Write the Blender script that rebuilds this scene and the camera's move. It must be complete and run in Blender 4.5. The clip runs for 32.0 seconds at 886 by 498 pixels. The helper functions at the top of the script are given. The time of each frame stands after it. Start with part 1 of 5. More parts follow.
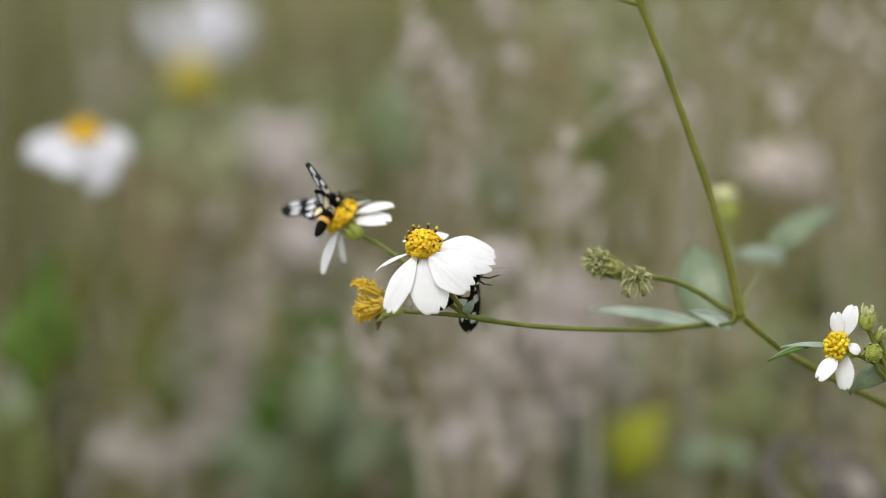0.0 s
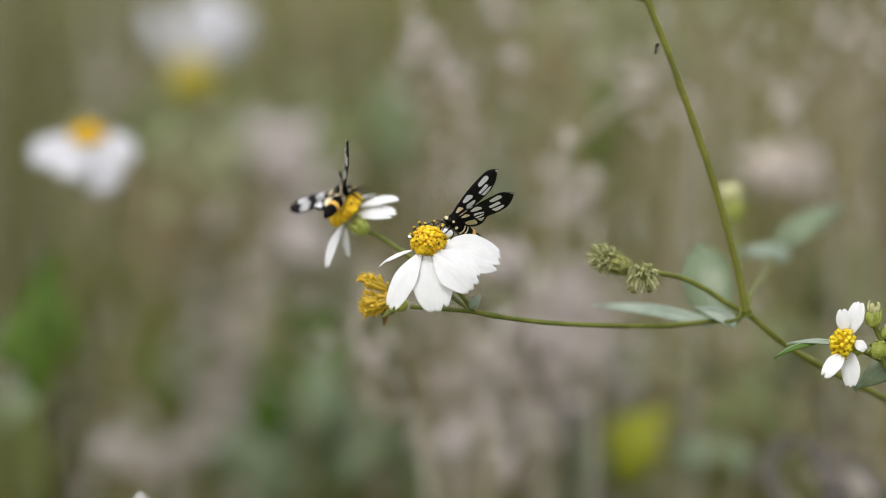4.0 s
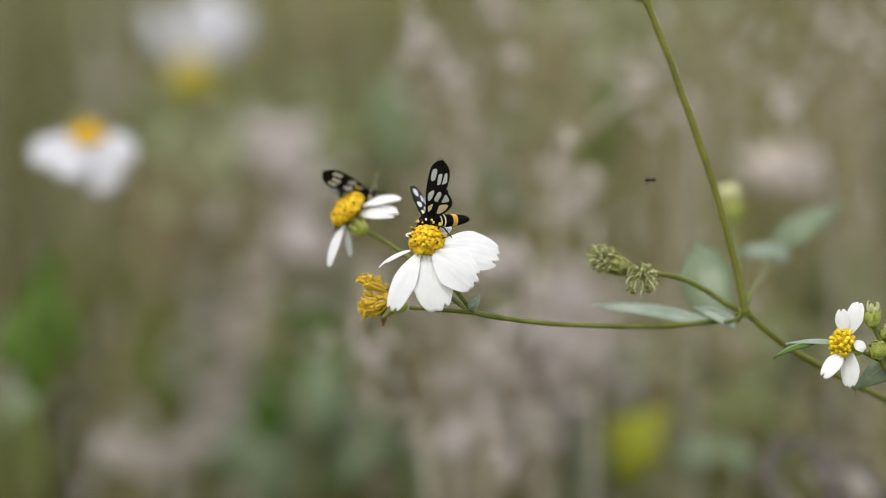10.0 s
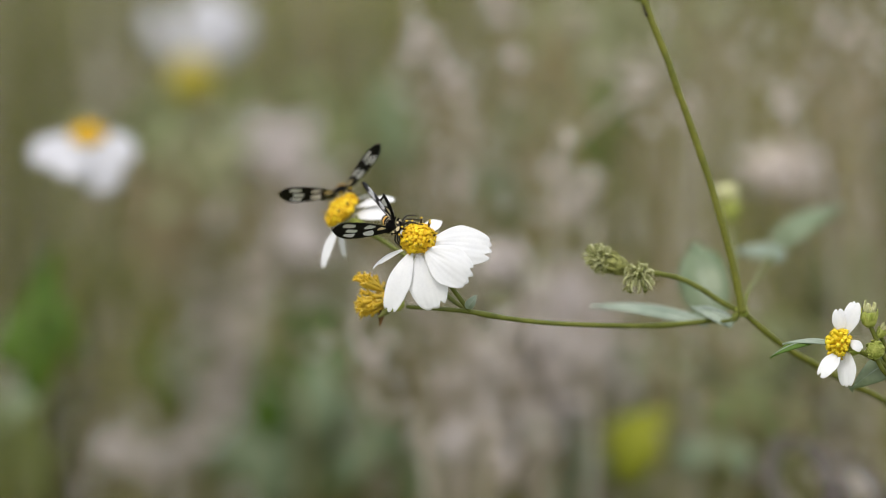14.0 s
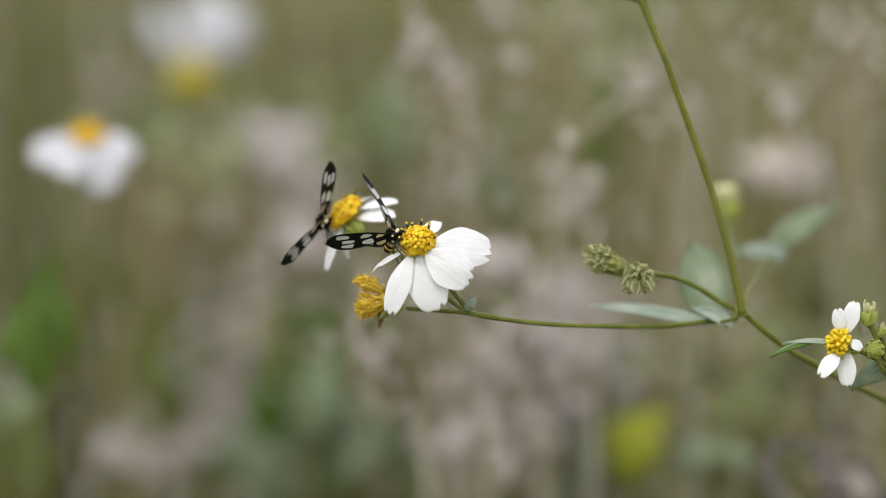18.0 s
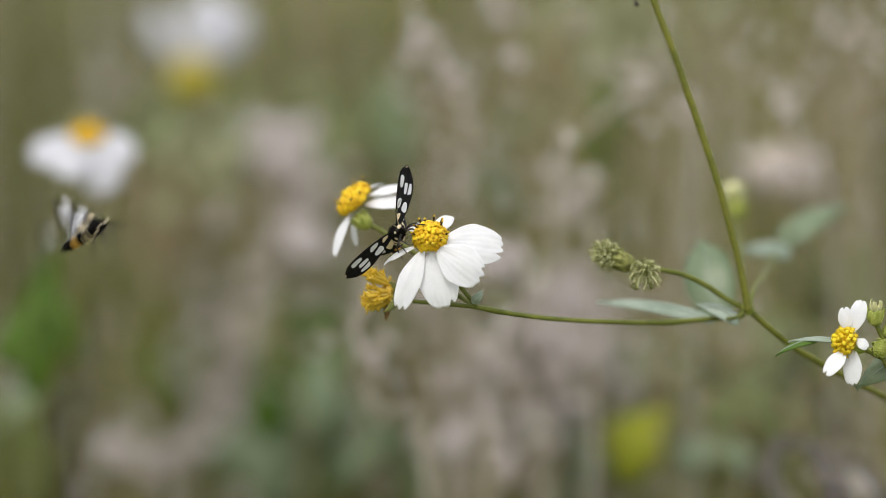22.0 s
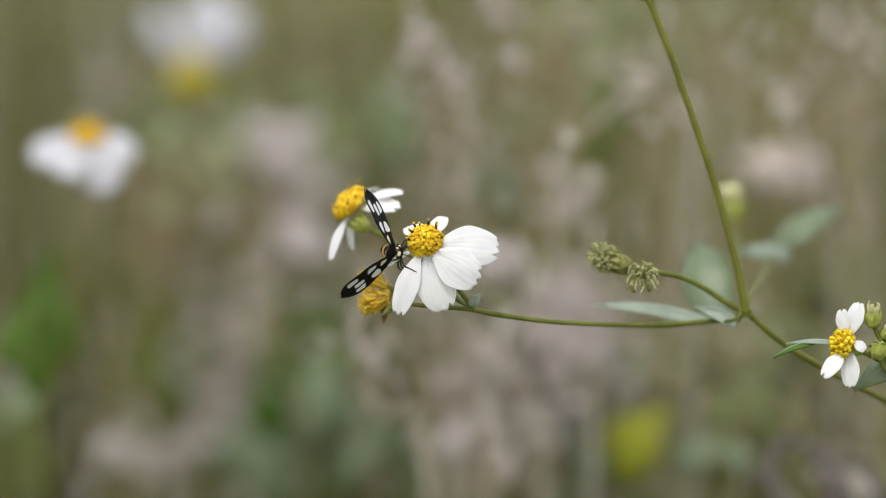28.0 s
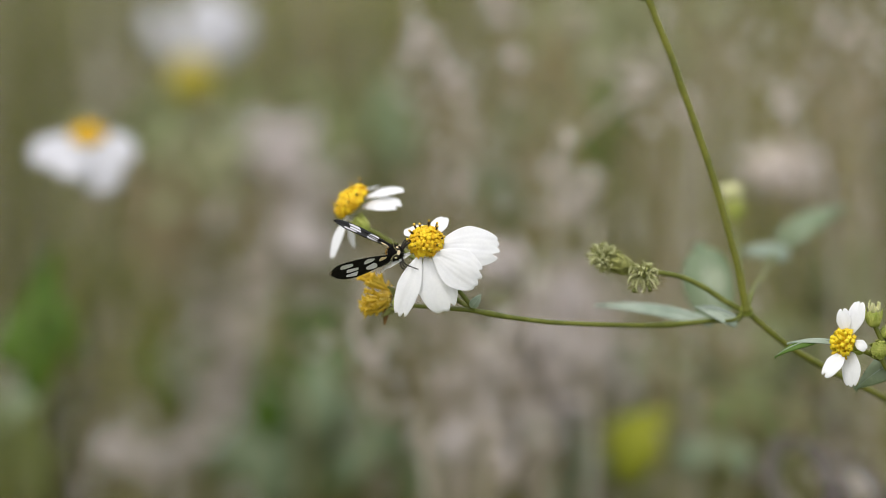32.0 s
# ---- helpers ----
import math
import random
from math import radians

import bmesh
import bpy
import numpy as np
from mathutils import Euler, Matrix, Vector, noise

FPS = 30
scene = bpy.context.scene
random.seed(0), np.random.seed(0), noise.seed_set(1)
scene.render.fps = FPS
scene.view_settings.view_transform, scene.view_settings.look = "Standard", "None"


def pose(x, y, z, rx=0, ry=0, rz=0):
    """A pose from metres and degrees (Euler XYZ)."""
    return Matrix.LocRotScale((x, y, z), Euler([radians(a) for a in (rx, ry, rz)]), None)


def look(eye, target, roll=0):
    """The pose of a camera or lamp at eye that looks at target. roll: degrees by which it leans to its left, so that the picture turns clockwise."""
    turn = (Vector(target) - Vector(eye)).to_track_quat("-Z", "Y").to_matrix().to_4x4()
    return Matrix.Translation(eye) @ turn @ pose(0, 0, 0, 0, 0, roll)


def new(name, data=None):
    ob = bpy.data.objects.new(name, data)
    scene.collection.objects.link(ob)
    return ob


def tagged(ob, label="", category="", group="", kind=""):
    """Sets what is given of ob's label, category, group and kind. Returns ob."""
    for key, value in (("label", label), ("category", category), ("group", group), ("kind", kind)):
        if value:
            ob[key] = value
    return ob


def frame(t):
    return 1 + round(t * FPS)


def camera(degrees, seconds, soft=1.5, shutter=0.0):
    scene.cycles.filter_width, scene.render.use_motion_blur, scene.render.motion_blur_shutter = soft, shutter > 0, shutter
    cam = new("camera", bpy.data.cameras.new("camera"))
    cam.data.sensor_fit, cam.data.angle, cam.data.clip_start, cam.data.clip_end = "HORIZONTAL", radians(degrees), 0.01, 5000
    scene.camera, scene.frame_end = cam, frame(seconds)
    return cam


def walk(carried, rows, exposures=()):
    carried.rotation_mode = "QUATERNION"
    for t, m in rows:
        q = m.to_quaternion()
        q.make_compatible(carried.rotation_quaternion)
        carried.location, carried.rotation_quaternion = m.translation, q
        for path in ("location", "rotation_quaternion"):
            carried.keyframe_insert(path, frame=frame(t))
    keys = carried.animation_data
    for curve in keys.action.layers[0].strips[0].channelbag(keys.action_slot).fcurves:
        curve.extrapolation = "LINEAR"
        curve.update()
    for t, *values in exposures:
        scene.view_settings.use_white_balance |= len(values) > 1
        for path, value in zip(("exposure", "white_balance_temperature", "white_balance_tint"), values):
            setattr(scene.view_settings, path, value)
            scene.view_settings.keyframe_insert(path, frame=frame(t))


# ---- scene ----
# The plant is laid out on an upright sheet of 0.125 mm squares that faces the viewer:
# x runs to the right from its left edge, y down from its top, z towards the viewer.
U = 0.000125
FOCUS = 0.5558
PITCH = -10.0
EYE = Vector((0.0, 0.0, 0.85))
VIEW = Matrix.Translation(EYE) @ pose(0, 0, 0, 90 + PITCH, 0, 0)
SHEET = VIEW @ Matrix.Translation((0, 0, -FOCUS))

cam = camera(20.0, 32.0, soft=0.85, shutter=0.5)
cam.data.dof.use_dof = True
cam.data.dof.focus_distance = FOCUS + 0.001
cam.data.dof.aperture_fstop = 4.1
walk(cam, [(0, VIEW), (32, VIEW)], [(0, 0.0), (32, 0.0)])

# ---- light: a bright overcast sky ----
world = bpy.data.worlds.new("overcast_sky")
scene.world = world
world.use_nodes = True
wn = world.node_tree.nodes
sky = wn.new("ShaderNodeTexSky")
sky.sky_type = "NISHITA"
sky.sun_disc = False
sky.sun_elevation = radians(58)
sky.sun_rotation = radians(200)
sky.air_density, sky.dust_density, sky.ozone_density = 1.0, 4.0, 1.0
veil = wn.new("ShaderNodeMix")
veil.data_type = "RGBA"
veil.inputs["Factor"].default_value = 0.62
veil.inputs[7].default_value = (9.0, 9.1, 9.4, 1)
world.node_tree.links.new(sky.outputs["Color"], veil.inputs[6])
world.node_tree.links.new(veil.outputs[2], wn["Background"].inputs["Color"])
wn["Background"].inputs["Strength"].default_value = 0.159
sun = new("sun", bpy.data.lights.new("sun", "SUN"))
sun.data.energy, sun.data.angle, sun.data.color = 1.5, radians(14), (1.0, 0.97, 0.92)
sun.matrix_world = look((-0.6, -0.9, 2.4), (0, 0, 0))


# ---- materials ----
def material(name, dark, light, scale=400.0, rough=0.6, bump=0.15, through_light=0.0, spec=0.3, detail=6.0, vary=0.0, sheen=0.0):
    """A surface whose colour wanders between two tones at two scales, with fine relief."""
    m = bpy.data.materials.new(name)
    m.use_nodes = True
    n, l = m.node_tree.nodes, m.node_tree.links
    b = n["Principled BSDF"]
    co = n.new("ShaderNodeTexCoord")
    big = n.new("ShaderNodeTexNoise")
    big.inputs["Scale"].default_value, big.inputs["Detail"].default_value = scale, detail
    small = n.new("ShaderNodeTexNoise")
    small.inputs["Scale"].default_value, small.inputs["Detail"].default_value = scale * 7, 3.0
    add = n.new("ShaderNodeMix")
    add.inputs["Factor"].default_value = 0.35
    ramp = n.new("ShaderNodeValToRGB")
    ramp.color_ramp.elements[0].position, ramp.color_ramp.elements[1].position = 0.36, 0.64
    ramp.color_ramp.elements[0].color, ramp.color_ramp.elements[1].color = (*dark, 1), (*light, 1)
    l.new(co.outputs["Object"], big.inputs["Vector"])
    l.new(co.outputs["Object"], small.inputs["Vector"])
    l.new(big.outputs["Fac"], add.inputs["A"])
    l.new(small.outputs["Fac"], add.inputs["B"])
    last = add.outputs["Result"]
    if vary:
        geo = n.new("ShaderNodeNewGeometry")
        own = n.new("ShaderNodeMix")
        own.inputs["Factor"].default_value = vary
        l.new(last, own.inputs["A"])
        l.new(geo.outputs["Random Per Island"], own.inputs["B"])
        last = own.outputs["Result"]
    l.new(last, ramp.inputs["Fac"])
    l.new(ramp.outputs["Color"], b.inputs["Base Color"])
    b.inputs["Roughness"].default_value = rough
    b.inputs["Specular IOR Level"].default_value = spec
    if sheen:
        b.inputs["Sheen Weight"].default_value = sheen
    if bump:
        bp = n.new("ShaderNodeBump")
        bp.inputs["Strength"].default_value, bp.inputs["Distance"].default_value = bump, 0.0002
        l.new(small.outputs["Fac"], bp.inputs["Height"])
        l.new(bp.outputs["Normal"], b.inputs["Normal"])
    if through_light:
        tr = n.new("ShaderNodeBsdfTranslucent")
        mx = n.new("ShaderNodeMixShader")
        mx.inputs["Fac"].default_value = through_light
        l.new(ramp.outputs["Color"], tr.inputs["Color"])
        l.new(b.outputs["BSDF"], mx.inputs[1])
        l.new(tr.outputs["BSDF"], mx.inputs[2])
        l.new(mx.outputs["Shader"], n["Material Output"].inputs["Surface"])
    return m


PETAL = material("petal_white", (0.87, 0.872, 0.885), (0.93, 0.93, 0.93), 300, 0.55, 0.15, 0.36)
# White petals that turn down: their shade is mixed into the greyish colour.
PETAL_SHADED = material("petal_white_shaded", (0.56, 0.56, 0.60), (0.70, 0.70, 0.73), 200, 0.6, 0.2, 0.25)
DISC = material("disc_yellow", (0.72, 0.415, 0.007), (0.92, 0.645, 0.022), 700, 0.6, 0.25, 0.12, vary=0.6)
DISC_YOUNG = material("disc_young_yellow", (0.70, 0.48, 0.010), (0.90, 0.72, 0.035), 700, 0.6, 0.25, 0.12, vary=0.6)
DISC_FADED = material("disc_faded", (0.46, 0.40, 0.03), (0.66, 0.56, 0.07), 300, 0.7, 0.2)
DISC_DEEP = material("disc_base", (0.58, 0.33, 0.006), (0.74, 0.48, 0.012), 900, 0.7)
ANTHER = material("anther_brown", (0.018, 0.010, 0.005), (0.07, 0.035, 0.012), 900, 0.5)
POLLEN = material("pollen_tip", (0.66, 0.42, 0.02), (0.86, 0.62, 0.08), 900, 0.7)
STEM = material("stem_green", (0.090, 0.108, 0.012), (0.170, 0.185, 0.032), 250, 0.5, 0.2, 0.08)
STEM_OLIVE = material("stem_olive", (0.080, 0.092, 0.007), (0.158, 0.160, 0.018), 160, 0.5, 0.2)
SEPAL = material("sepal_green", (0.24, 0.30, 0.04), (0.56, 0.58, 0.16), 500, 0.55, 0.2, 0.15)
SEPAL_DRY = material("withering_sepal", (0.10, 0.10, 0.025), (0.40, 0.41, 0.13), 700, 0.7, 0.3, 0.12)
LEAF = material("leaf_green", (0.155, 0.225, 0.11), (0.285, 0.345, 0.21), 130, 0.42, 0.2, 0.35, 0.5)
LEAF_PALE = material("leaf_pale_green", (0.25, 0.32, 0.24), (0.40, 0.46, 0.37), 150, 0.5, 0.2, 0.25, 0.4)
WITHER = material("withered_bud", (0.26, 0.27, 0.09), (0.60, 0.60, 0.33), 500, 0.8, 0.4, 0.1, vary=0.5)
WITHER_DARK = material("withered_core", (0.09, 0.10, 0.022), (0.22, 0.23, 0.07), 500, 0.8, 0.4)
DRIED = material("dried_floret", (0.74, 0.50, 0.035), (0.94, 0.76, 0.20), 500, 0.75, 0.3, 0.25, vary=0.6)
DRIED_DARK = material("dried_core", (0.40, 0.26, 0.03), (0.66, 0.46, 0.08), 500, 0.8, 0.3)
DEAD = material("dead_stem", (0.05, 0.043, 0.038), (0.14, 0.12, 0.105), 300, 0.85, 0.3)
LILAC = material("pale_lilac_down", (0.845, 0.78, 0.755), (0.95, 0.905, 0.885), 60, 0.85, 0.3, 0.45, vary=0.5)
UMBER = material("dark_dry_weed", (0.045, 0.050, 0.012), (0.13, 0.130, 0.040), 25, 0.8, 0.2, 0.1, vary=0.7)
BROWN = material("dry_bract", (0.10, 0.05, 0.015), (0.24, 0.13, 0.04), 500, 0.8, 0.3)
FUR = material("black_fur", (0.004, 0.004, 0.004), (0.014, 0.012, 0.010), 1500, 0.9, 0.6, spec=0.05)
WING = material("wing_black", (0.004, 0.004, 0.004), (0.014, 0.012, 0.011), 900, 0.6, 0.2, spec=0.08)
SPOT = material("wing_window", (0.88, 0.88, 0.90), (0.94, 0.94, 0.95), 600, 0.35, 0.05, 0.22, 0.5)
clear = SPOT.node_tree.nodes.new("ShaderNodeBsdfTransparent")
film = SPOT.node_tree.nodes.new("ShaderNodeMixShader")
film.inputs["Fac"].default_value = 0.13
out = SPOT.node_tree.nodes["Material Output"]
SPOT.node_tree.links.new(out.inputs["Surface"].links[0].from_socket, film.inputs[1])
SPOT.node_tree.links.new(clear.outputs["BSDF"], film.inputs[2])
SPOT.node_tree.links.new(film.outputs["Shader"], out.inputs["Surface"])
CREAM = material("cream_scale", (0.76, 0.60, 0.34), (0.90, 0.80, 0.58), 900, 0.6, 0.2, 0.1)
ORANGE = material("orange_band", (0.64, 0.30, 0.035), (0.84, 0.50, 0.12), 900, 0.65, 0.3)
CHITIN = material("dark_chitin", (0.010, 0.008, 0.006), (0.035, 0.026, 0.018), 900, 0.4, 0.2)
FEELER = material("feeler", (0.22, 0.20, 0.09), (0.40, 0.37, 0.20), 900, 0.5)
FLY_WHITE = material("butterfly_white", (0.84, 0.84, 0.86), (0.90, 0.90, 0.89), 250, 0.6, 0.1, 0.25)
FLY_GREY = material("butterfly_grey", (0.13, 0.125, 0.13), (0.26, 0.25, 0.26), 700, 0.7, 0.2, 0.1)
FLY_BODY = material("butterfly_fur", (0.40, 0.40, 0.40), (0.62, 0.62, 0.61), 900, 0.9, 0.5)
STRAW = material("dry_straw", (0.25, 0.20, 0.10), (0.50, 0.425, 0.26), 30, 0.75, 0.2, 0.1, vary=0.7)
MAUVE = material("dry_seedhead", (0.57, 0.50, 0.43), (0.85, 0.78, 0.72), 60, 0.85, 0.3, 0.2, vary=0.6)
PANICLE = material("pale_panicle", (0.44, 0.47, 0.26), (0.68, 0.70, 0.45), 60, 0.8, 0.2, 0.3, vary=0.6)
BLADE = material("grass_blade", (0.13, 0.150, 0.022), (0.305, 0.305, 0.078), 25, 0.55, 0.2, 0.25, vary=0.7)
HERB = material("herb_leaf", (0.10, 0.19, 0.022), (0.22, 0.34, 0.06), 40, 0.5, 0.2, 0.4, vary=0.6)
HERB_PALE = material("pale_herb_leaf", (0.20, 0.24, 0.09), (0.36, 0.39, 0.19), 40, 0.55, 0.2, 0.35, vary=0.5)
YELLOW_LEAF = material("yellowing_leaf", (0.24, 0.27, 0.012), (0.36, 0.38, 0.035), 60, 0.55, 0.2, 0.3)
PALE_BUD = material("pale_bud", (0.48, 0.49, 0.22), (0.68, 0.66, 0.38), 400, 0.6, 0.2, 0.1)
SOIL = material("meadow_ground", (0.12, 0.135, 0.04), (0.26, 0.265, 0.105), 2.2, 0.9, 0.3, detail=9.0)


# ---- mesh tools ----
def P(x, y, z=0.0):
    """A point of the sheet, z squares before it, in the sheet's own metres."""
    k = 1 - z * U / FOCUS
    return Vector(((x - 784) * U * k, (441 - y) * U * k, z * U))


def smooth(bm):
    for f in bm.faces:
        f.smooth = True
    return bm


def mesh_of(name, bm, mat):
    bmesh.ops.recalc_face_normals(bm, faces=bm.faces)
    me = bpy.data.meshes.new(name)
    bm.to_mesh(me)
    bm.free()
    me.materials.append(mat)
    return me


def part(name, bm, mat, parent, label="", at=None, kind=""):
    ob = new(name, mesh_of(name, bm, mat))
    ob.parent = parent
    if at is not None:
        ob.matrix_basis = at if isinstance(at, Matrix) else Matrix.Translation(at)
    return tagged(ob, label, kind=kind)


def thing(name, m, label, category, group="", kind=""):
    ob = new(name)
    ob.empty_display_size = 0.01
    ob.matrix_world = m
    return tagged(ob, label, category, group, kind)


def spline(points, per=6):
    """A smooth line through the points."""
    pts = [Vector(p) for p in points]
    out = []
    for i in range(len(pts) - 1):
        a, b, c, d = pts[max(i - 1, 0)], pts[i], pts[i + 1], pts[min(i + 2, len(pts) - 1)]
        for k in range(per):
            t = k / per
            out.append(0.5 * (2 * b + (c - a) * t + (2 * a - 5 * b + 4 * c - d) * t * t + (3 * b - a - 3 * c + d) * t ** 3))
    return out + [pts[-1]]


def tube(bm, points, r0, r1, sides=10, per=6, bulge=()):
    """A rounded stalk along the points, r0 to r1 thick; bulge: (place 0 to 1, more radius)."""
    pts = spline(points, per) if per else [Vector(p) for p in points]
    rings = []
    side = None
    for i, p in enumerate(pts):
        d = (pts[min(i + 1, len(pts) - 1)] - pts[max(i - 1, 0)]).normalized()
        if side is None:
            side = d.orthogonal().normalized()
        side = (side - d * side.dot(d)).normalized()
        other = d.cross(side)
        t = i / (len(pts) - 1)
        r = r0 + (r1 - r0) * t + sum(e * math.exp(-((t - c) / 0.035) ** 2) for c, e in bulge)
        rings.append([bm.verts.new(p + (side * math.cos(a) + other * math.sin(a)) * r)
                      for a in [k * math.tau / sides for k in range(sides)]])
    for a, b in zip(rings, rings[1:]):
        for k in range(sides):
            bm.faces.new((a[k], a[(k + 1) % sides], b[(k + 1) % sides], b[k]))
    bm.faces.new(rings[0][::-1])
    bm.faces.new(rings[-1])
    return smooth(bm)


def blob(bm, centre, rx, ry, rz, turn=None, rough=0.0, seg=14, rings=9):
    """An egg with an uneven skin."""
    turn = turn or Matrix.Identity(3)
    made = bmesh.ops.create_uvsphere(bm, u_segments=seg, v_segments=rings, radius=1.0)["verts"]
    for v in made:
        k = 1 + rough * noise.noise(v.co * 2.3 + Vector(centre) * 900)
        v.co = Vector(centre) + turn @ Vector((v.co.x * rx, v.co.y * ry, v.co.z * rz)) * k
    return smooth(bm)


def frame_of(along, facing):
    """A turn whose x runs along, z faces."""
    x = Vector(along).normalized()
    z = Vector(facing)
    z = (z - x * z.dot(x)).normalized()
    return Matrix((x, z.cross(x), z)).transposed()


def blade(bm, base, tip, facing, width, bow=0.0, cup=0.1, teeth=0, shape=(0.55, 0.62), thick=0.00012, nu=12, nv=8, ribs=0.0, saw=0, ragged=0.0, seed=0):
    """A petal or leaf from base to tip: its width swells and narrows, its end may be toothed, its face may bow and cup."""
    base, tip = Vector(base), Vector(tip)
    turn = frame_of(tip - base, facing)
    length = (tip - base).length
    rows = []
    for i in range(nu + 1):
        u = i / nu
        row = []
        for j in range(nv + 1):
            v = 2 * j / nv - 1
            w = width / 2 * max(0.10, (math.sin(math.pi * min(1, 0.06 + u * 0.98) ** shape[0])) ** shape[1]) if u < 0.999 else width * 0.16
            if teeth:
                w = width / 2 * (0.32 + 0.68 * math.sin(min(1.0, u * 1.38) * math.pi / 2) ** 0.95) * (1 - 0.24 * max(0, (u - 0.74) / 0.26) ** 2)
            if saw:
                w *= 1 + 0.10 * (i % 2) - 0.05
            reach = u * length
            if teeth:
                reach *= 1 - 0.15 * abs(v) ** 3 * u - 0.085 * max(0, u - 0.7) / 0.3 * (0.5 - 0.5 * math.cos(v * math.pi * teeth + seed)) ** 5
            h = bow * 4 * u * (1 - u) * length - cup * width * v * v + ribs * width * math.cos(v * math.pi * 3.5) * min(1, u * 2)
            h += ragged * width * noise.noise(Vector((u * 2.2, v * 1.4, seed * 3.7)))
            row.append((reach, v * w, h))
        rows.append(row)
    front = [[bm.verts.new(base + turn @ Vector(c)) for c in row] for row in rows]
    back = [[bm.verts.new(base + turn @ Vector((c[0], c[1], c[2] - thick))) for c in row] for row in rows]
    for i in range(nu):
        for j in range(nv):
            bm.faces.new((front[i][j], front[i + 1][j], front[i + 1][j + 1], front[i][j + 1]))
            bm.faces.new((back[i][j], back[i][j + 1], back[i + 1][j + 1], back[i + 1][j]))
        for j in (0, nv):
            bm.faces.new((front[i][j], back[i][j], back[i + 1][j], front[i + 1][j]))
    for i in (0, nu):
        for j in range(nv):
            bm.faces.new((front[i][j], front[i][j + 1], back[i][j + 1], back[i][j]))
    return smooth(bm)


# ---- ground ----
def ground():
    bm = bmesh.new()
    bmesh.ops.create_grid(bm, x_segments=120, y_segments=120, size=1)
    for v in bm.verts:
        k = 400 ** max(abs(v.co.x), abs(v.co.y))
        v.co *= k * 3
        near = min(1.0, max(0.0, 1 - abs(v.co.y) / 60))
        v.co.z = 0.05 * near * noise.noise(Vector((v.co.x * 0.7, v.co.y * 0.7, 3))) - 0.02
    ob = new("ground", mesh_of("ground", smooth(bm), SOIL))
    return tagged(ob, "rough meadow ground of dry straw and low green growth", "ground", kind="structure")


ground()


# ---- the flowering weed ----
BASE = P(1790, 6300, -350)
plant = thing("flowering_weed", SHEET @ Matrix.Translation(BASE),
              "slender green-stemmed daisy weed with white flowers and withered buds", "plant")


def on(x, y, z=0.0):
    """A point of the sheet in the plant's own space."""
    return P(x, y, z) - BASE


def stalk(name, points, r0, r1, label="", mat=None, parent=None, bulge=()):
    bm = bmesh.new()
    tube(bm, [on(*p) for p in points], r0 * U, r1 * U, bulge=[(c, e * U) for c, e in bulge])
    return part(name, bm, mat or STEM, parent or plant, label)


stalk("lower_stem", [(1790, 6330, -350), (1800, 3600, -240), (1790, 1900, -350), (1740, 1050, -345), (1650, 775, -330)], 24, 8, "olive green stem rising from the ground", STEM_OLIVE)
stalk("main_stem", [(1652, 777, -330), (1610, 734, -290), (1560, 705, -250), (1505, 677, -205), (1450, 648, -195), (1400, 619, -182), (1350, 580, -168), (1318, 551, -160)], 6.8, 5.6, "olive green stem", STEM_OLIVE, bulge=((1.0, 3),))
stalk("upper_stem", [(1321, 556, -148), (1314, 520, -145), (1302, 465, -144), (1286, 405, -142), (1269, 345, -141), (1251, 290, -139), (1229, 225, -138), (1208, 167, -136), (1186, 105, -136), (1164, 50, -136), (1146, 3, -139), (1131, -40, -142)], 7.0, 6.1, "straight olive green stem", STEM_OLIVE, bulge=((0.0, 2.5), (0.93, 2.5)))
stalk("side_twig", [(1143, 3, -139), (1128, 0, -136), (1105, -9, -130), (1070, -40, -125)], 5, 3.5)
stalk("bud_branch", [(1316, 553, -160), (1285, 538, -157), (1245, 512, -151), (1205, 494, -142), (1165, 486, -133), (1130, 478, -125)], 5.5, 4.5)
stalk("flower_branch", [(1318, 556, -165), (1290, 566, -177), (1240, 573, -165), (1170, 579, -142), (1080, 579, -116), (980, 575, -90), (900, 566, -61), (838, 555, -22), (780, 550, -60), (728, 546, -92)], 5.1, 3.8, bulge=((0.72, 1.5), (0.32, 1.5)))
stalk("main_flower_stalk", [(840, 556, -22), (820, 530, -20), (796, 500, -30), (772, 470, -40), (764, 452, -38)], 4.2, 4.0)
stalk("left_flower_stalk", [(840, 556, -22), (800, 528, -70), (750, 476, -112), (700, 440, -144), (668, 420, -162), (642, 408, -168)], 4.3, 4.7)


bm = bmesh.new()
blob(bm, on(1320, 553, -156), 11 * U, 12 * U, 10 * U, None, 0.3)
for k in range(26):
    a, e = k * 2.4, -0.8 + 1.6 * k / 25
    way = Vector((math.cos(a) * math.sqrt(1 - e * e), e, math.sin(a) * math.sqrt(1 - e * e)))
    p = on(1320, 553, -156) + way * 10 * U
    tube(bm, [p, p + way * 5 * U], 0.7 * U, 0.3 * U, 4, 0)
part("node", bm, SEPAL, plant, "pale hairy swelling at the fork")


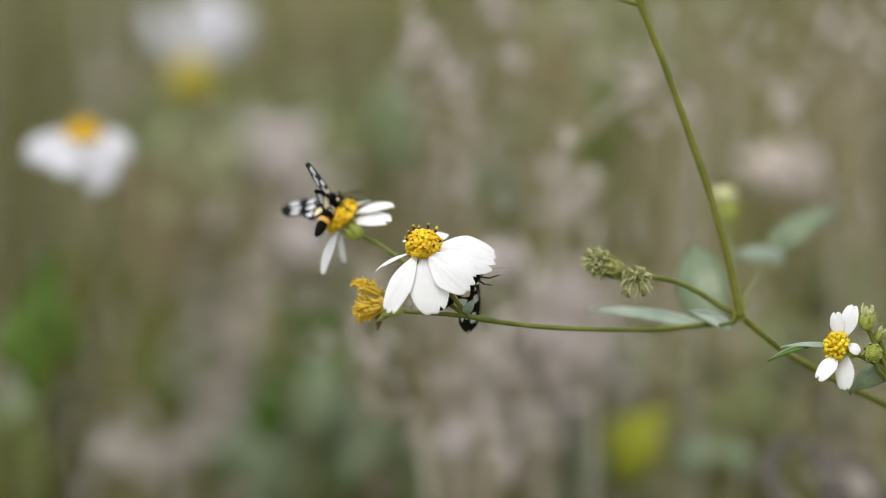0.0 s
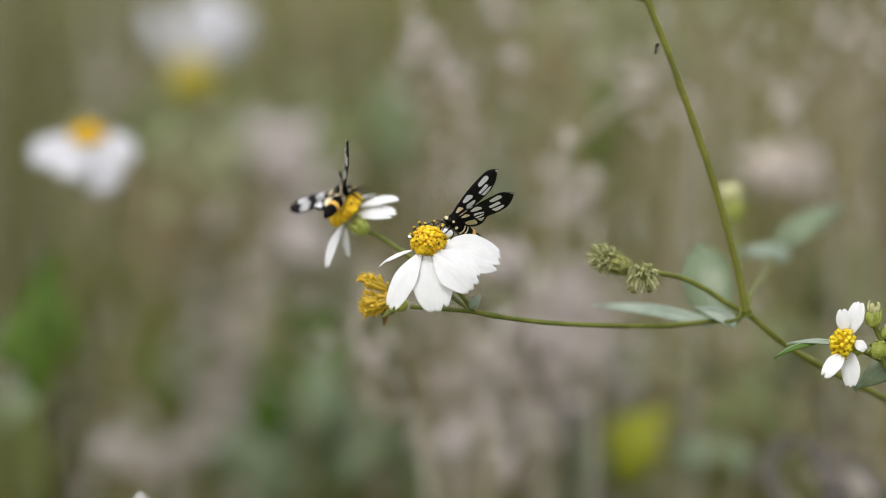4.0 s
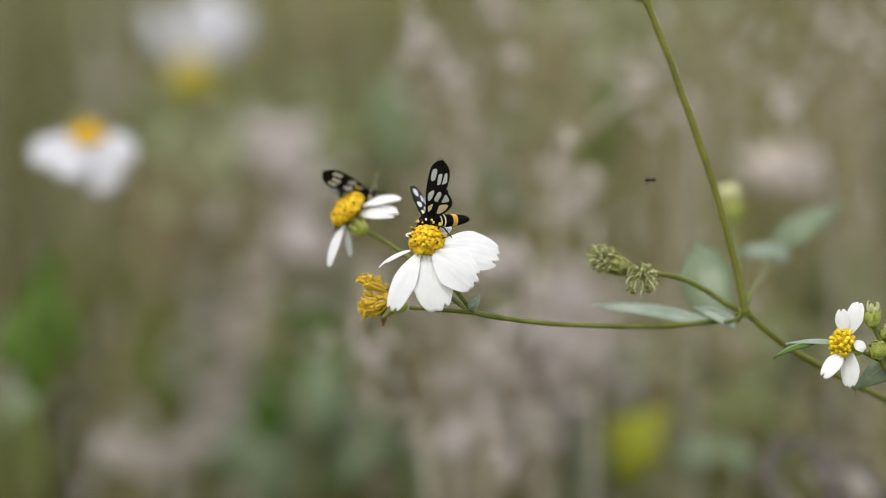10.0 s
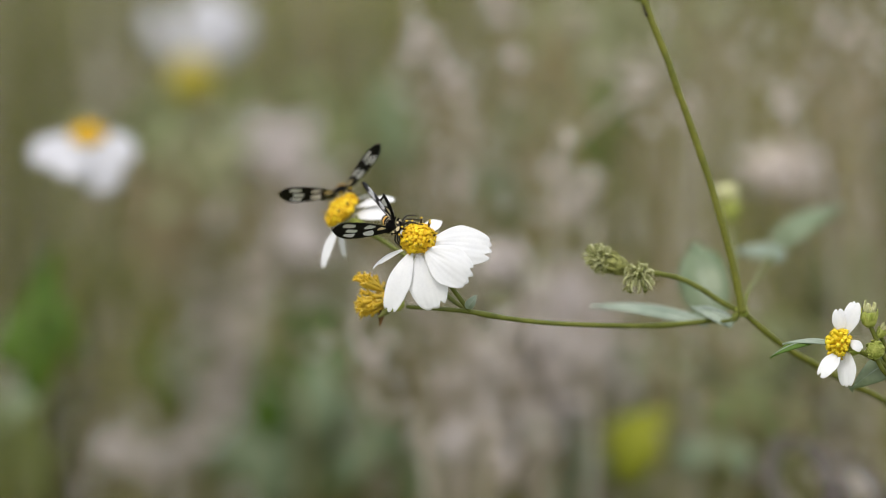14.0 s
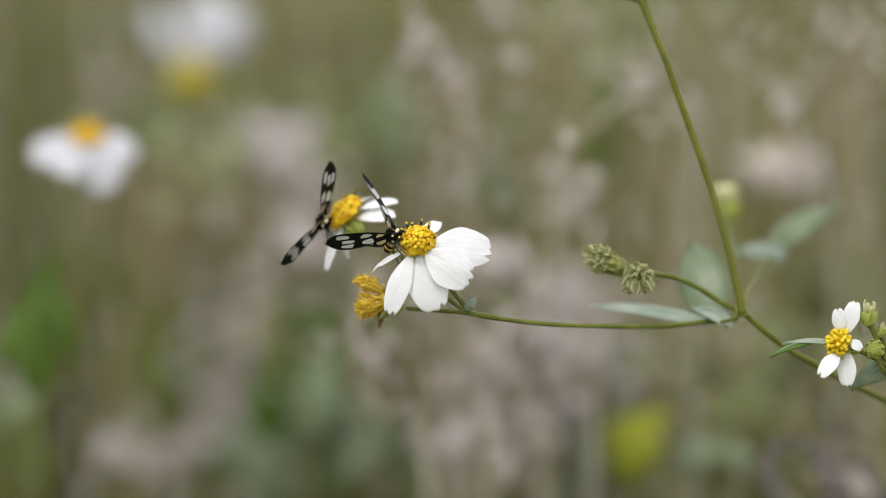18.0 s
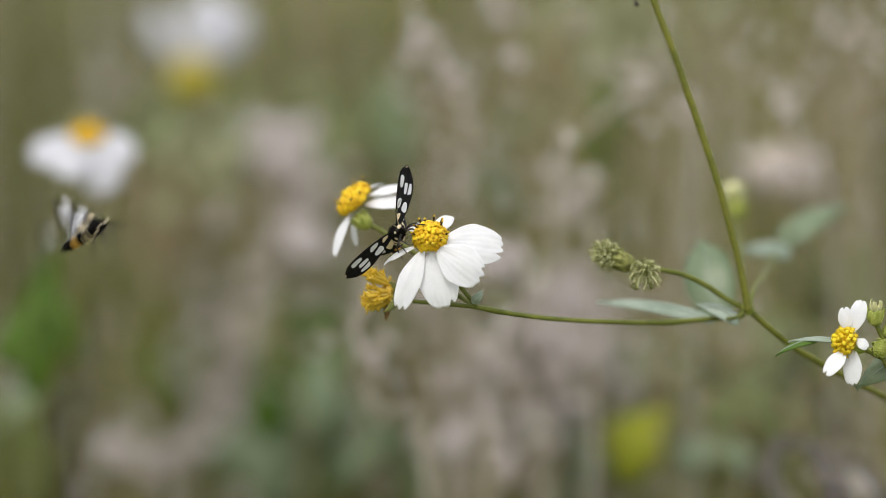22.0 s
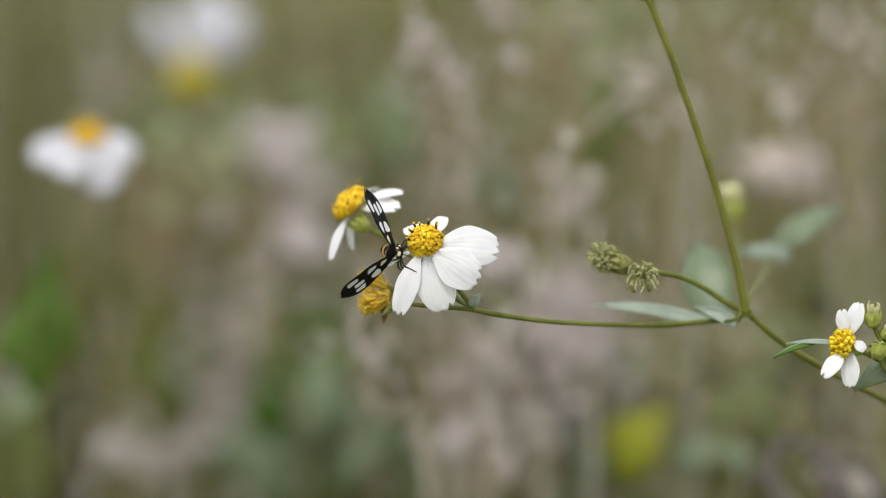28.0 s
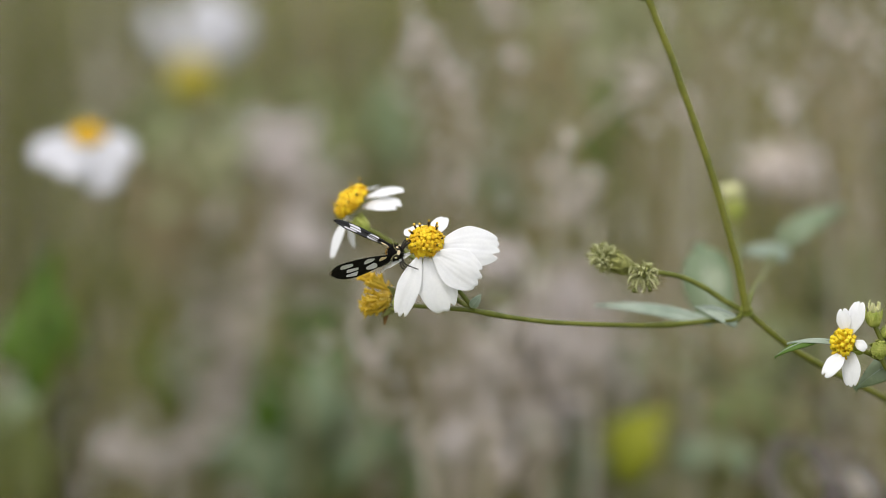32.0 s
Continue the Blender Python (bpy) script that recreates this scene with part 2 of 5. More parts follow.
def pod(name, x, y, z, r, mat, axis, label, stretch=1.15, ribs=8, parent=None):
    """A small green cup of bracts, ribbed, opening along axis."""
    bm = bmesh.new()
    turn = frame_of(axis, (0.1, 0.2, 1))
    c = on(x, y, z)
    blob(bm, c, r * U * stretch, r * U, r * U, turn, 0.15)
    ob = part(name, bm, mat, parent or plant, label)
    for k in range(ribs):
        a = k * math.tau / ribs
        out = turn @ Vector((0.2, math.cos(a), math.sin(a)))
        bm = bmesh.new()
        blade(bm, c + out * r * U * 0.8 - Vector(axis).normalized() * r * U * 0.6, c + out * r * U * 1.05 + Vector(axis).normalized() * r * U * 0.9, out, r * U * 0.6, 0.12, 0.1, nu=5, nv=2)
        part("bract", bm, mat, ob)
    return ob


def petal_sheet(bm, base, tip, facing, width, bow, notches, seed, thick=0.00011, nu=22, nv=40):
    """A ray petal: narrow at its claw, broad and rounded at its end, with a few uneven notches (place across, depth, width)."""
    base, tip = Vector(base), Vector(tip)
    turn = frame_of(tip - base, facing)
    length = (tip - base).length
    front, back = [], []
    for i in range(nu + 1):
        u = i / nu
        half = width / 2 * (0.20 + 0.80 * math.sin(min(1.0, u * 1.28) * math.pi / 2) ** 1.05) * (1 - 0.10 * max(0.0, u - 0.75) / 0.25)
        row, low = [], []
        for j in range(nv + 1):
            v = 2 * j / nv - 1
            rim = max(0.0, (u - 0.72) / 0.28) ** 1.5
            cut = sum(d * math.exp(-((v - c) / w) ** 2) for c, d, w in notches)
            along = u * (1 - 0.30 * abs(v) ** 3.4) - rim * cut
            h = bow * 4 * along * (1 - along) * length - 0.03 * width * v * v - 0.04 * length * along ** 4
            h += 0.0016 * width * math.cos(v * math.pi * 7.5) * min(1.0, along * 2.5) + 0.004 * width * math.exp(-((abs(v) - 0.33) / 0.09) ** 2) * (1 - 0.6 * along)
            h += 0.045 * width * noise.noise(Vector((along * 1.8, v * 1.2, seed * 3.7))) + 0.02 * width * along * noise.noise(Vector((along * 4, v * 3, seed * 1.9)))
            p = (along * length, v * half, h)
            row.append(bm.verts.new(base + turn @ Vector(p)))
            low.append(bm.verts.new(base + turn @ Vector((p[0], p[1], h - thick))))
        front.append(row)
        back.append(low)
    for i in range(nu):
        for j in range(nv):
            bm.faces.new((front[i][j], front[i + 1][j], front[i + 1][j + 1], front[i][j + 1]))
            bm.faces.new((back[i][j], back[i][j + 1], back[i + 1][j + 1], back[i + 1][j]))
        for j in (0, nv):
            bm.faces.new((front[i][j], back[i][j], back[i + 1][j], front[i + 1][j]))
    for i in (0, nu):
        for j in range(nv):
            bm.faces.new((front[i][j], front[i][j + 1], back[i][j + 1], back[i][j]))
    return smooth(bm)


def floret(bm, at, out, r, tall, open_up, spin):
    """A disc floret: a short tube that swells to a blunt five-cornered bud, or opens as a five-pointed star."""
    turn = frame_of(out, (0.3, 0.5, 0.9))
    rings = []
    for x, k, lobe in ((0.0, 0.72, 0.0), (tall * 0.6, 0.95, 0.10), (tall, 1.0 + 0.45 * open_up, 0.20 + 0.22 * open_up), (tall * (1.25 - 0.3 * open_up), 0.55, 0.15)):
        rings.append([bm.verts.new(at + turn @ Vector((x, math.cos(a) * r * q, math.sin(a) * r * q)))
                      for a, q in [(n * math.tau / 10 + spin, k * (1 + lobe * (1 if n % 2 else -1))) for n in range(10)]])
    for a, b in zip(rings, rings[1:]):
        for n in range(10):
            bm.faces.new((a[n], a[(n + 1) % 10], b[(n + 1) % 10], b[n]))
    top = bm.verts.new(at + turn @ Vector((tall * (1.38 - 0.7 * open_up), 0, 0)))
    for n in range(10):
        bm.faces.new((rings[-1][n], rings[-1][(n + 1) % 10], top))
    return smooth(bm)


# the head's own space has its origin in the middle of the yellow disc
def flower_head(name, x, y, z, normal, radius, tall, petals, label, florets=135, stamens=11, seed=1, big=1.0, stretch=1.5, skin=None):
    """A yellow disc of florets with white ray petals under it.
    petals: base, tip (squares from the disc's middle), facing, width, bow, teeth"""
    rng = random.Random(seed)
    turn = frame_of(Vector(normal).orthogonal(), normal)
    bm = bmesh.new()
    blob(bm, (0, 0, 0), radius * 0.90 * U, radius * 0.90 * U, radius * tall * 0.86 * U, turn, 0.05, 18, 12)
    head = part(name, bm, DISC_DEEP, plant, label, on(x, y, z))
    bm = bmesh.new()
    for k in range(florets):
        f = (k + 0.5) / florets
        polar = f ** 0.55 * 1.75
        a = k * 2.39996 + rng.uniform(-0.1, 0.1)
        d = Vector((math.sin(polar) * math.cos(a), math.sin(polar) * math.sin(a), math.cos(polar)))
        p = turn @ Vector((d.x * radius, d.y * radius, d.z * radius * tall)) * U
        out = (turn @ Vector((d.x, d.y, d.z + 0.35))).normalized()
        s = radius * rng.uniform(0.115, 0.150) * big * U
        ripe = rng.uniform(0.15, 0.6) + 0.6 * max(0.0, min(1.0, (f - 0.45) / 0.3)) * rng.uniform(0.3, 1.0)
        floret(bm, p * rng.uniform(0.88, 0.93), (out + Vector((rng.uniform(-0.2, 0.2), rng.uniform(-0.2, 0.2), 0))).normalized(), s, s * stretch * rng.uniform(0.8, 1.25), ripe, rng.uniform(0, 1))
    part("disc_face", bm, skin or DISC, head, "golden yellow knobbly disc florets", kind="stuff")
    for k in range(stamens):
        a = k / stamens * math.tau + rng.uniform(-0.22, 0.22)
        polar = rng.uniform(0.75, 1.35)
        d = Vector((math.sin(polar) * math.cos(a), math.sin(polar) * math.sin(a), math.cos(polar)))
        p = turn @ Vector((d.x * radius, d.y * radius, d.z * radius * tall)) * U
        out = (turn @ Vector((d.x * 0.8, d.y * 0.8, d.z + 0.5))).normalized()
        h = radius * rng.uniform(0.20, 0.40) * U
        bm = bmesh.new()
        tube(bm, [p, p + out * h * 0.6, p + out * h], 1.7 * U, 2.0 * U, 6, 2)
        st = part("stamen", bm, ANTHER, head)
        bm = bmesh.new()
        blob(bm, p + out * (h + 1.8 * U), 2.4 * U, 2.1 * U, 2.1 * U, None, 0.3, 7, 5)
        me = mesh_of("pollen", bm, POLLEN)
        st.data.materials.append(POLLEN)
        both = bmesh.new()
        both.from_mesh(st.data)
        n0 = len(both.faces)
        both.from_mesh(me)
        both.faces.ensure_lookup_table()
        for f in both.faces[n0:]:
            f.material_index = 1
        both.to_mesh(st.data)
        both.free()
        bpy.data.meshes.remove(me)
    for i, (b, t, facing, width, bow, notches) in enumerate(petals):
        bm = bmesh.new()
        q = lambda c: Vector((c[0] * U, -c[1] * U, (c[2] if len(c) > 2 else 0) * U))
        petal_sheet(bm, q(b), q(t), facing, width * U, bow, notches, seed * 5 + i)
        part("petal", bm, PETAL, head)
    return head


main_head = flower_head("flower_head", 758, 431, 6, (-0.05, 0.80, 0.60), 29, 0.92, [
    ((-24, 12, 2), (-88, 40, -10), (-0.55, 0.75, 0.25), 24, 0.06, ((0.6, 0.2, 0.3),)),
    ((-15, 20, 12), (-67, 117, 34), (-0.2, 0.25, 0.95), 43, 0.05, ((0.25, 0.08, 0.12), (-0.30, 0.05, 0.12))),
    ((0, 24, 12), (15, 122, 32), (0.0, 0.25, 0.97), 72, 0.05, ((0.42, 0.10, 0.10), (-0.1, 0.02, 0.12))),
    ((12, 18, 20), (83, 79, 30), (0.05, 0.30, 0.95), 74, 0.05, ((0.05, 0.06, 0.10), (0.50, 0.10, 0.10), (-0.35, 0.03, 0.1))),
    ((20, 8, 4), (129, 31, -8), (0.1, 0.40, 0.91), 76, 0.05, ((-0.36, 0.12, 0.09), (0.05, 0.05, 0.09), (0.4, 0.03, 0.1))),
    ((14, -6, -22), (40, -28, -88), (0.15, 0.85, 0.45), 30, 0.05, ((0.1, 0.06, 0.15),)),
    ((-8, -6, -24), (-22, -20, -92), (-0.05, 0.9, 0.40), 44, 0.05, ((-0.2, 0.08, 0.12),)),
], "white-petalled flower head with a golden disc", seed=3, stamens=12, florets=120, big=0.98, stretch=1.25)
left_head = flower_head("flower_head", 614, 373, -172, (-0.70, 0.66, 0.28), 34, 0.50, [
    ((24, -8, 6), (96, -24, 10), (-0.15, 0.80, 0.50), 30, 0.06, ((0.2, 0.07, 0.15),)),
    ((20, 8, 10), (92, 4, 26), (-0.2, 0.7, 0.65), 40, 0.08, ((-0.45, 0.14, 0.14), (0.3, 0.05, 0.12))),
    ((-8, 26, 10), (-38, 105, 14), (-0.80, 0.1, 0.55), 29, 0.05, ((0.1, 0.07, 0.15),)),
    ((-2, 32, -6), (2, 85, -12), (-0.8, 0.0, 0.55), 22, 0.04, ((-0.2, 0.06, 0.15),)),
    ((20, -20, -24), (46, -30, -80), (-0.3, 0.85, 0.1), 26, 0.05, ((0.1, 0.06, 0.15),)),
], "white-petalled flower head tilted sideways with a golden disc", seed=8, stamens=7, florets=112, big=1.0, stretch=1.35)
right_head = flower_head("flower_head", 1496, 611, 2, (-0.92, 0.24, 0.32), 21, 0.78, [
    ((0, -18, -2), (-6, -62, 2), (-0.5, 0.0, 0.85), 28, 0.05, ((0.1, 0.10, 0.14),)),
    ((10, -18, 2), (24, -75, 6), (-0.35, 0.0, 0.92), 32, 0.05, ((-0.1, 0.05, 0.14), (0.4, 0.05, 0.12))),
    ((14, -6, 14), (33, 10, 20), (-0.1, 0.4, 0.9), 20, 0.08, ((0.1, 0.05, 0.2),)),
    ((-4, 14, 10), (-41, 57, 22), (-0.4, 0.4, 0.85), 32, 0.06, ((-0.2, 0.12, 0.12),)),
    ((11, 14, 6), (7, 76, 10), (-0.35, 0.1, 0.93), 34, 0.05, ((-0.25, 0.05, 0.10), (0.3, 0.07, 0.10))),
], "small white flower head turned sideways with a golden disc", florets=52, stamens=0, seed=12, big=1.2, stretch=3.0, skin=DISC_YOUNG)
pod("calyx", 766, 444, -30, 13, SEPAL, (0, 0.8, 0.5), "green calyx under the flower")
pod("calyx", 637, 405, -164, 16.5, SEPAL, (-0.66, 0.7, 0.1), "round green calyx under the flower")
pod("calyx", 1517, 620, 0, 12, SEPAL, (-0.9, 0.2, 0.3), "green calyx under the flower")
stalk("right_flower_stalk", [(1518, 621, 0), (1545, 632, -4), (1580, 660, -10), (1625, 770, -20)], 4.5, 5.5)


def shaggy(name, x, y, z, axis, long, wide, count, mat, core, label, seed, spread=1.0, droop=0.3, strand=12):
    """A spent head: a dark core bristling with curled dry florets."""
    rng = random.Random(seed)
    turn = frame_of(axis, (0.05, 0.25, 1))
    c = on(x, y, z)
    bm = bmesh.new()
    blob(bm, c, long * U * 0.8, wide * U * 0.8, wide * U * 0.8, turn, 0.25)
    ob = part(name, bm, core, plant, label)
    bm = bmesh.new()
    for k in range(count):
        a = rng.uniform(0, math.tau)
        f = rng.uniform(-0.8, 1.0)
        r = math.sqrt(max(0.05, 1 - f * f * 0.85))
        d = Vector((f * long, r * wide * math.cos(a), r * wide * math.sin(a)))
        p = c + turn @ d * U * 0.75
        out = (turn @ Vector((spread * (0.55 + 0.5 * f), r * math.cos(a), r * math.sin(a)))).normalized()
        s = strand * rng.uniform(0.5, 1.45) * U
        side = Vector((rng.uniform(-1, 1), rng.uniform(-1, 1), rng.uniform(-1, 1)))
        side = (side - out * side.dot(out)) * s
        bend = rng.uniform(0.1, 0.75)
        fall = Vector((0, -droop * s, 0))
        r = rng.uniform(0.7, 1.5) * U
        tube(bm, [p, p + out * s * 0.55 + side * bend * 0.15, p + out * s * 0.95 + side * bend * 0.5 + fall * 0.5, p + out * s * rng.uniform(0.7, 1.1) + side * bend + fall], r, r * rng.uniform(0.7, 1.5), 5, 3)
    part("bristle_coat", bm, mat, ob, kind="stuff")
    return ob


pod("calyx", 1095, 471, -128, 19, SEPAL_DRY, (-0.92, 0.36, 0.2), "ribbed yellow-green calyx of a withered head", 1.55, 9)
shaggy("withered_head", 1071, 461, -130, (-0.92, 0.36, 0.2), 26, 18, 300, WITHER, WITHER_DARK, "withered pale green seed head with curled bristles", 5, 0.7, 0.0, 12)
shaggy("withered_head", 1137, 488, -104, (0.0, -0.35, 0.95), 13, 15, 150, WITHER, WITHER_DARK, "withered pale green seed head with curled bristles", 6, 0.8, 0.4, 15)
for hx, hy, tx, ty in ((1128, 498, 1122, 518), (1144, 500, 1149, 516)):
    bm = bmesh.new()
    tube(bm, [on(hx, hy, -100), on((hx + tx) / 2 - 2, (hy + ty) / 2, -94), on(tx, ty, -94)], 2.2 * U, 2.6 * U, 6, 3)
    blob(bm, on(tx, ty + 1, -94), 4.5 * U, 4 * U, 4 * U, None, 0.3, 8, 6)
    part("curled_floret", bm, WITHER_DARK, plant)
spent = shaggy("dried_head", 684, 530, -104, (-0.95, 0.15, 0.2), 12, 17, 36, DRIED, DRIED_DARK, "spent yellow head with withered florets", 7, 0.9, 0.1, 15)
shrivel = random.Random(17)
for k in range(30):
    upper = k % 5 < 2
    cx, cy, wx, wy = (655, 502, 21, 15) if upper else (656, 541, 22, 22)
    a, r = k * 2.4, math.sqrt((k + 0.5) / 30)
    tx, ty = cx + wx * r * math.cos(a), cy + wy * r * math.sin(a)
    z = -98 + 16 * math.sqrt(1 - r * r) + shrivel.uniform(-6, 6)
    bm = bmesh.new()
    s, e = on(690, 520 if upper else 534, -104), on(tx, ty, z)
    bend = Vector((shrivel.uniform(-3, 3), shrivel.uniform(-3, 3), 2)) * U
    tube(bm, [s, s * 0.45 + e * 0.55 + bend, e], 1.7 * U, shrivel.uniform(3.6, 5.4) * U, 7, 4)
    turn = frame_of(e - s, (0.3, 0.2, 0.9))
    for q in range(5):
        w = q * math.tau / 5 + k
        side = turn @ Vector((0, math.cos(w), math.sin(w)))
        ahead = turn @ Vector((1, 0, 0))
        far_out = shrivel.uniform(4, 8) * U
        tube(bm, [e + side * 2 * U, e + side * 4 * U + ahead * far_out * 0.6, e + side * shrivel.uniform(4, 8) * U + ahead * far_out * shrivel.uniform(0.4, 1.2)], 2.3 * U, 0.9 * U, 5, 3)
    part("floret", bm, DRIED, spent)
bm = bmesh.new()
blade(bm, on(682, 545, -104), on(681, 580, -98), (0.5, 0, 0.9), 15 * U, 0.1, 0.2, nu=8, nv=4)
part("bract", bm, BROWN, plant, "brown dry bract")
for bx, by, tx, ty in ((698, 548, 676, 566), (704, 530, 686, 512)):
    bm = bmesh.new()
    blade(bm, on(bx, by, -92), on(tx, ty, -84), (0.3, 0.2, 0.9), 13 * U, 0.15, 0.2, nu=8, nv=4)
    part("bract", bm, WITHER_DARK, plant, "olive dry bract")
pod("calyx", 708, 541, -92, 14, SEPAL, (-0.95, 0.2, 0.2), "green calyx of the spent head")


def leaf(name, pts, facing, width, mat, bow=0.06, saw=1, label="", midrib=True, shape=(0.62, 0.72)):
    bm = bmesh.new()
    a, b = on(*pts[0]), on(*pts[1])
    blade(bm, a, b, facing, width * U, bow, 0.10, 0, shape, 0.00015, 22, 8, 0.012, saw, 0.06, int(width))
    ob = part(name, bm, mat, plant, label)
    if midrib:
        bm = bmesh.new()
        turn = frame_of(b - a, facing)
        n = turn @ Vector((0, 0, 1))
        l = (b - a).length
        tube(bm, [a + (b - a) * u + n * (bow * 4 * u * (1 - u) * l + 0.012 * width * U) for u in (0, 0.25, 0.5, 0.75, 0.95)], 1.6 * U, 0.5 * U, 5, 3)
        part("midrib", bm, LEAF_PALE, ob)
    return ob


leaf("leaf", [(1262, 572, -210), (1052, 542, -310)], (0.05, 0.75, 0.55), 40, LEAF_PALE, 0.05, 1, "pale grey-green leaf seen edge-on", shape=(0.85, 0.6))
leaf("leaf", [(1268, 566, -420), (1234, 432, -520)], (-0.2, 0.1, 0.95), 100, LEAF, 0.05, 0, "grey-green leaf standing up behind the stem", shape=(1.15, 0.42))
stalk("leaf_stalk", [(1316, 556, -160), (1302, 566, -170), (1284, 574, -320), (1268, 567, -425)], 3.5, 3)
stalk("leaf_stalk", [(1316, 556, -160), (1296, 570, -130), (1262, 572, -202)], 3.5, 3)
leaf("leaf", [(1306, 575, -150), (1230, 545, -190)], (0.1, 0.70, 0.65), 36, LEAF_PALE, 0.10, 0, "small pale green folded leaf", shape=(0.7, 0.6))
stalk("leaf_stalk", [(1317, 556, -158), (1312, 566, -156), (1304, 574, -150)], 3, 2.5)
# One leaf in two parts: sheen coloured pale above, shade coloured green below.
leaf("leaf", [(1494, 612, -14), (1392, 610, -12)], (0.0, 0.85, 0.5), 18, LEAF_PALE, 0.08, 0, "narrow green leaf with its top sheen coloured pale")
leaf("leaf", [(1440, 606, -14), (1370, 635, -6)], (-0.45, 0.6, 0.6), 20, HERB, 0.10, 0, "curled tip of a narrow green leaf, its shade coloured in")
leaf("leaf", [(1610, 628, -40), (1512, 692, -30)], (0.1, 0.5, 0.85), 54, LEAF, 0.16, 0, "grey-green leaf")
leaf("leaf", [(1380, 430, -760), (1498, 364, -860)], (-0.2, 0.6, 0.75), 62, LEAF, 0.08, 1, "green leaf behind the stem")
leaf("leaf", [(1396, 450, -740), (1302, 446, -700)], (0.0, 0.5, 0.85), 42, LEAF_PALE, 0.05, 1, "pale green leaf behind the stem")
stalk("back_stem", [(1322, 556, -166), (1330, 520, -220), (1350, 490, -420), (1372, 452, -740), (1398, 410, -760)], 5, 4)
stalk("back_bud_stalk", [(1318, 552, -166), (1308, 470, -320), (1302, 410, -700), (1298, 384, -780)], 5, 4)
pod("flower_bud", 1299, 376, -780, 20, SEPAL, (-0.2, 0.95, 0.2), "pale green flower bud behind the stem", 1.2)
bm = bmesh.new()
blob(bm, on(1292, 343, -780), 25 * U, 19 * U, 22 * U, None, 0.2)
part("bud_tip", bm, PALE_BUD, plant, "pale closed bud petals")
leaf("bract", [(833, 549, -8), (850, 526, 2)], (0.35, 0.4, 0.85), 17, LEAF_PALE, 0.18, 0, "small plump grey-green bract", True, (0.8, 0.6))
for bx, by, bz, br, ax in ((1545, 566, 4, 15, (0.0, 0.95, 0.3)), (1557, 622, 10, 16, (-0.4, 0.1, 0.9)), (1566, 592, -6, 9, (0.4, 0.8, 0.3))):
    pod("flower_bud", bx, by, bz, br, SEPAL, ax, "closed green flower bud")
    stalk("bud_stalk", [(bx, by + br * 0.6, bz - 4), (bx + 12, by + 34, bz - 8), (1592, 680, -12)], 4, 4.5)
    top = Vector(ax).normalized()
    turn = frame_of(top, (0.1, 0.2, 1))
    c = on(bx, by, bz) + top * br * 0.5 * U
    if bx == 1557:
        bm = bmesh.new()
        for k in range(34):
            f, a = math.sqrt((k + 0.5) / 34), k * 2.39996
            p = c + turn @ Vector((0.45 * math.sqrt(1 - f * f), f * math.cos(a) * 0.8, f * math.sin(a) * 0.8)) * br * U
            floret(bm, p, (top + (p - c).normalized() * 0.4).normalized(), 1.5 * U, 3.2 * U, 0.1, k)
        part("bud_top", bm, SEPAL, plant, "green-yellow unopened disc florets", kind="stuff")
    else:
        for k in range(7):
            a = k * math.tau / 7
            side = turn @ Vector((0, math.cos(a), math.sin(a)))
            bm = bmesh.new()
            blade(bm, c + side * br * 0.35 * U, c + side * br * 0.75 * U + top * br * (1.35 + 0.3 * math.sin(k * 2.3)) * U, side, br * 0.66 * U, 0.14, 0.2, nu=6, nv=4)
            part("bud_petal", bm, PALE_BUD, plant, "pale yellowish petal of an opening bud")


# ---- moths ----
def egg_chain(bm, stations, sides=14):
    """A body of round rings: (x, height, half width, half depth) in squares."""
    rings = []
    for x, h, w, d in stations:
        rings.append([bm.verts.new(Vector((x, w * math.cos(a), h + d * math.sin(a))) * U) for a in [k * math.tau / sides for k in range(sides)]])
    for a, b in zip(rings, rings[1:]):
        for k in range(sides):
            bm.faces.new((a[k], a[(k + 1) % sides], b[(k + 1) % sides], b[k]))
    bm.faces.new(rings[0])
    bm.faces.new(rings[-1][::-1])
    return smooth(bm)


def fore_edge(u):
    """Leading and trailing edge of a forewing at u of its length (1 = its length)."""
    lead = 0.035 + 0.055 * math.sin(math.pi * min(1, u) ** 0.9) - 0.13 * max(0, (u - 0.80) / 0.20) ** 2.5
    trail = -(0.055 + 0.215 * math.sin(math.pi * 0.5 * min(1, u / 0.70)) ** 1.1) * (1 - 0.62 * max(0, (u - 0.66) / 0.34) ** 2.3)
    return lead, trail


def hind_edge(u):
    lead = 0.10 + 0.10 * math.sin(math.pi * u)
    trail = -(0.10 + 0.42 * math.sin(math.pi * min(1, u * 1.08)) ** 0.8) * (1 - u ** 4)
    return lead, trail


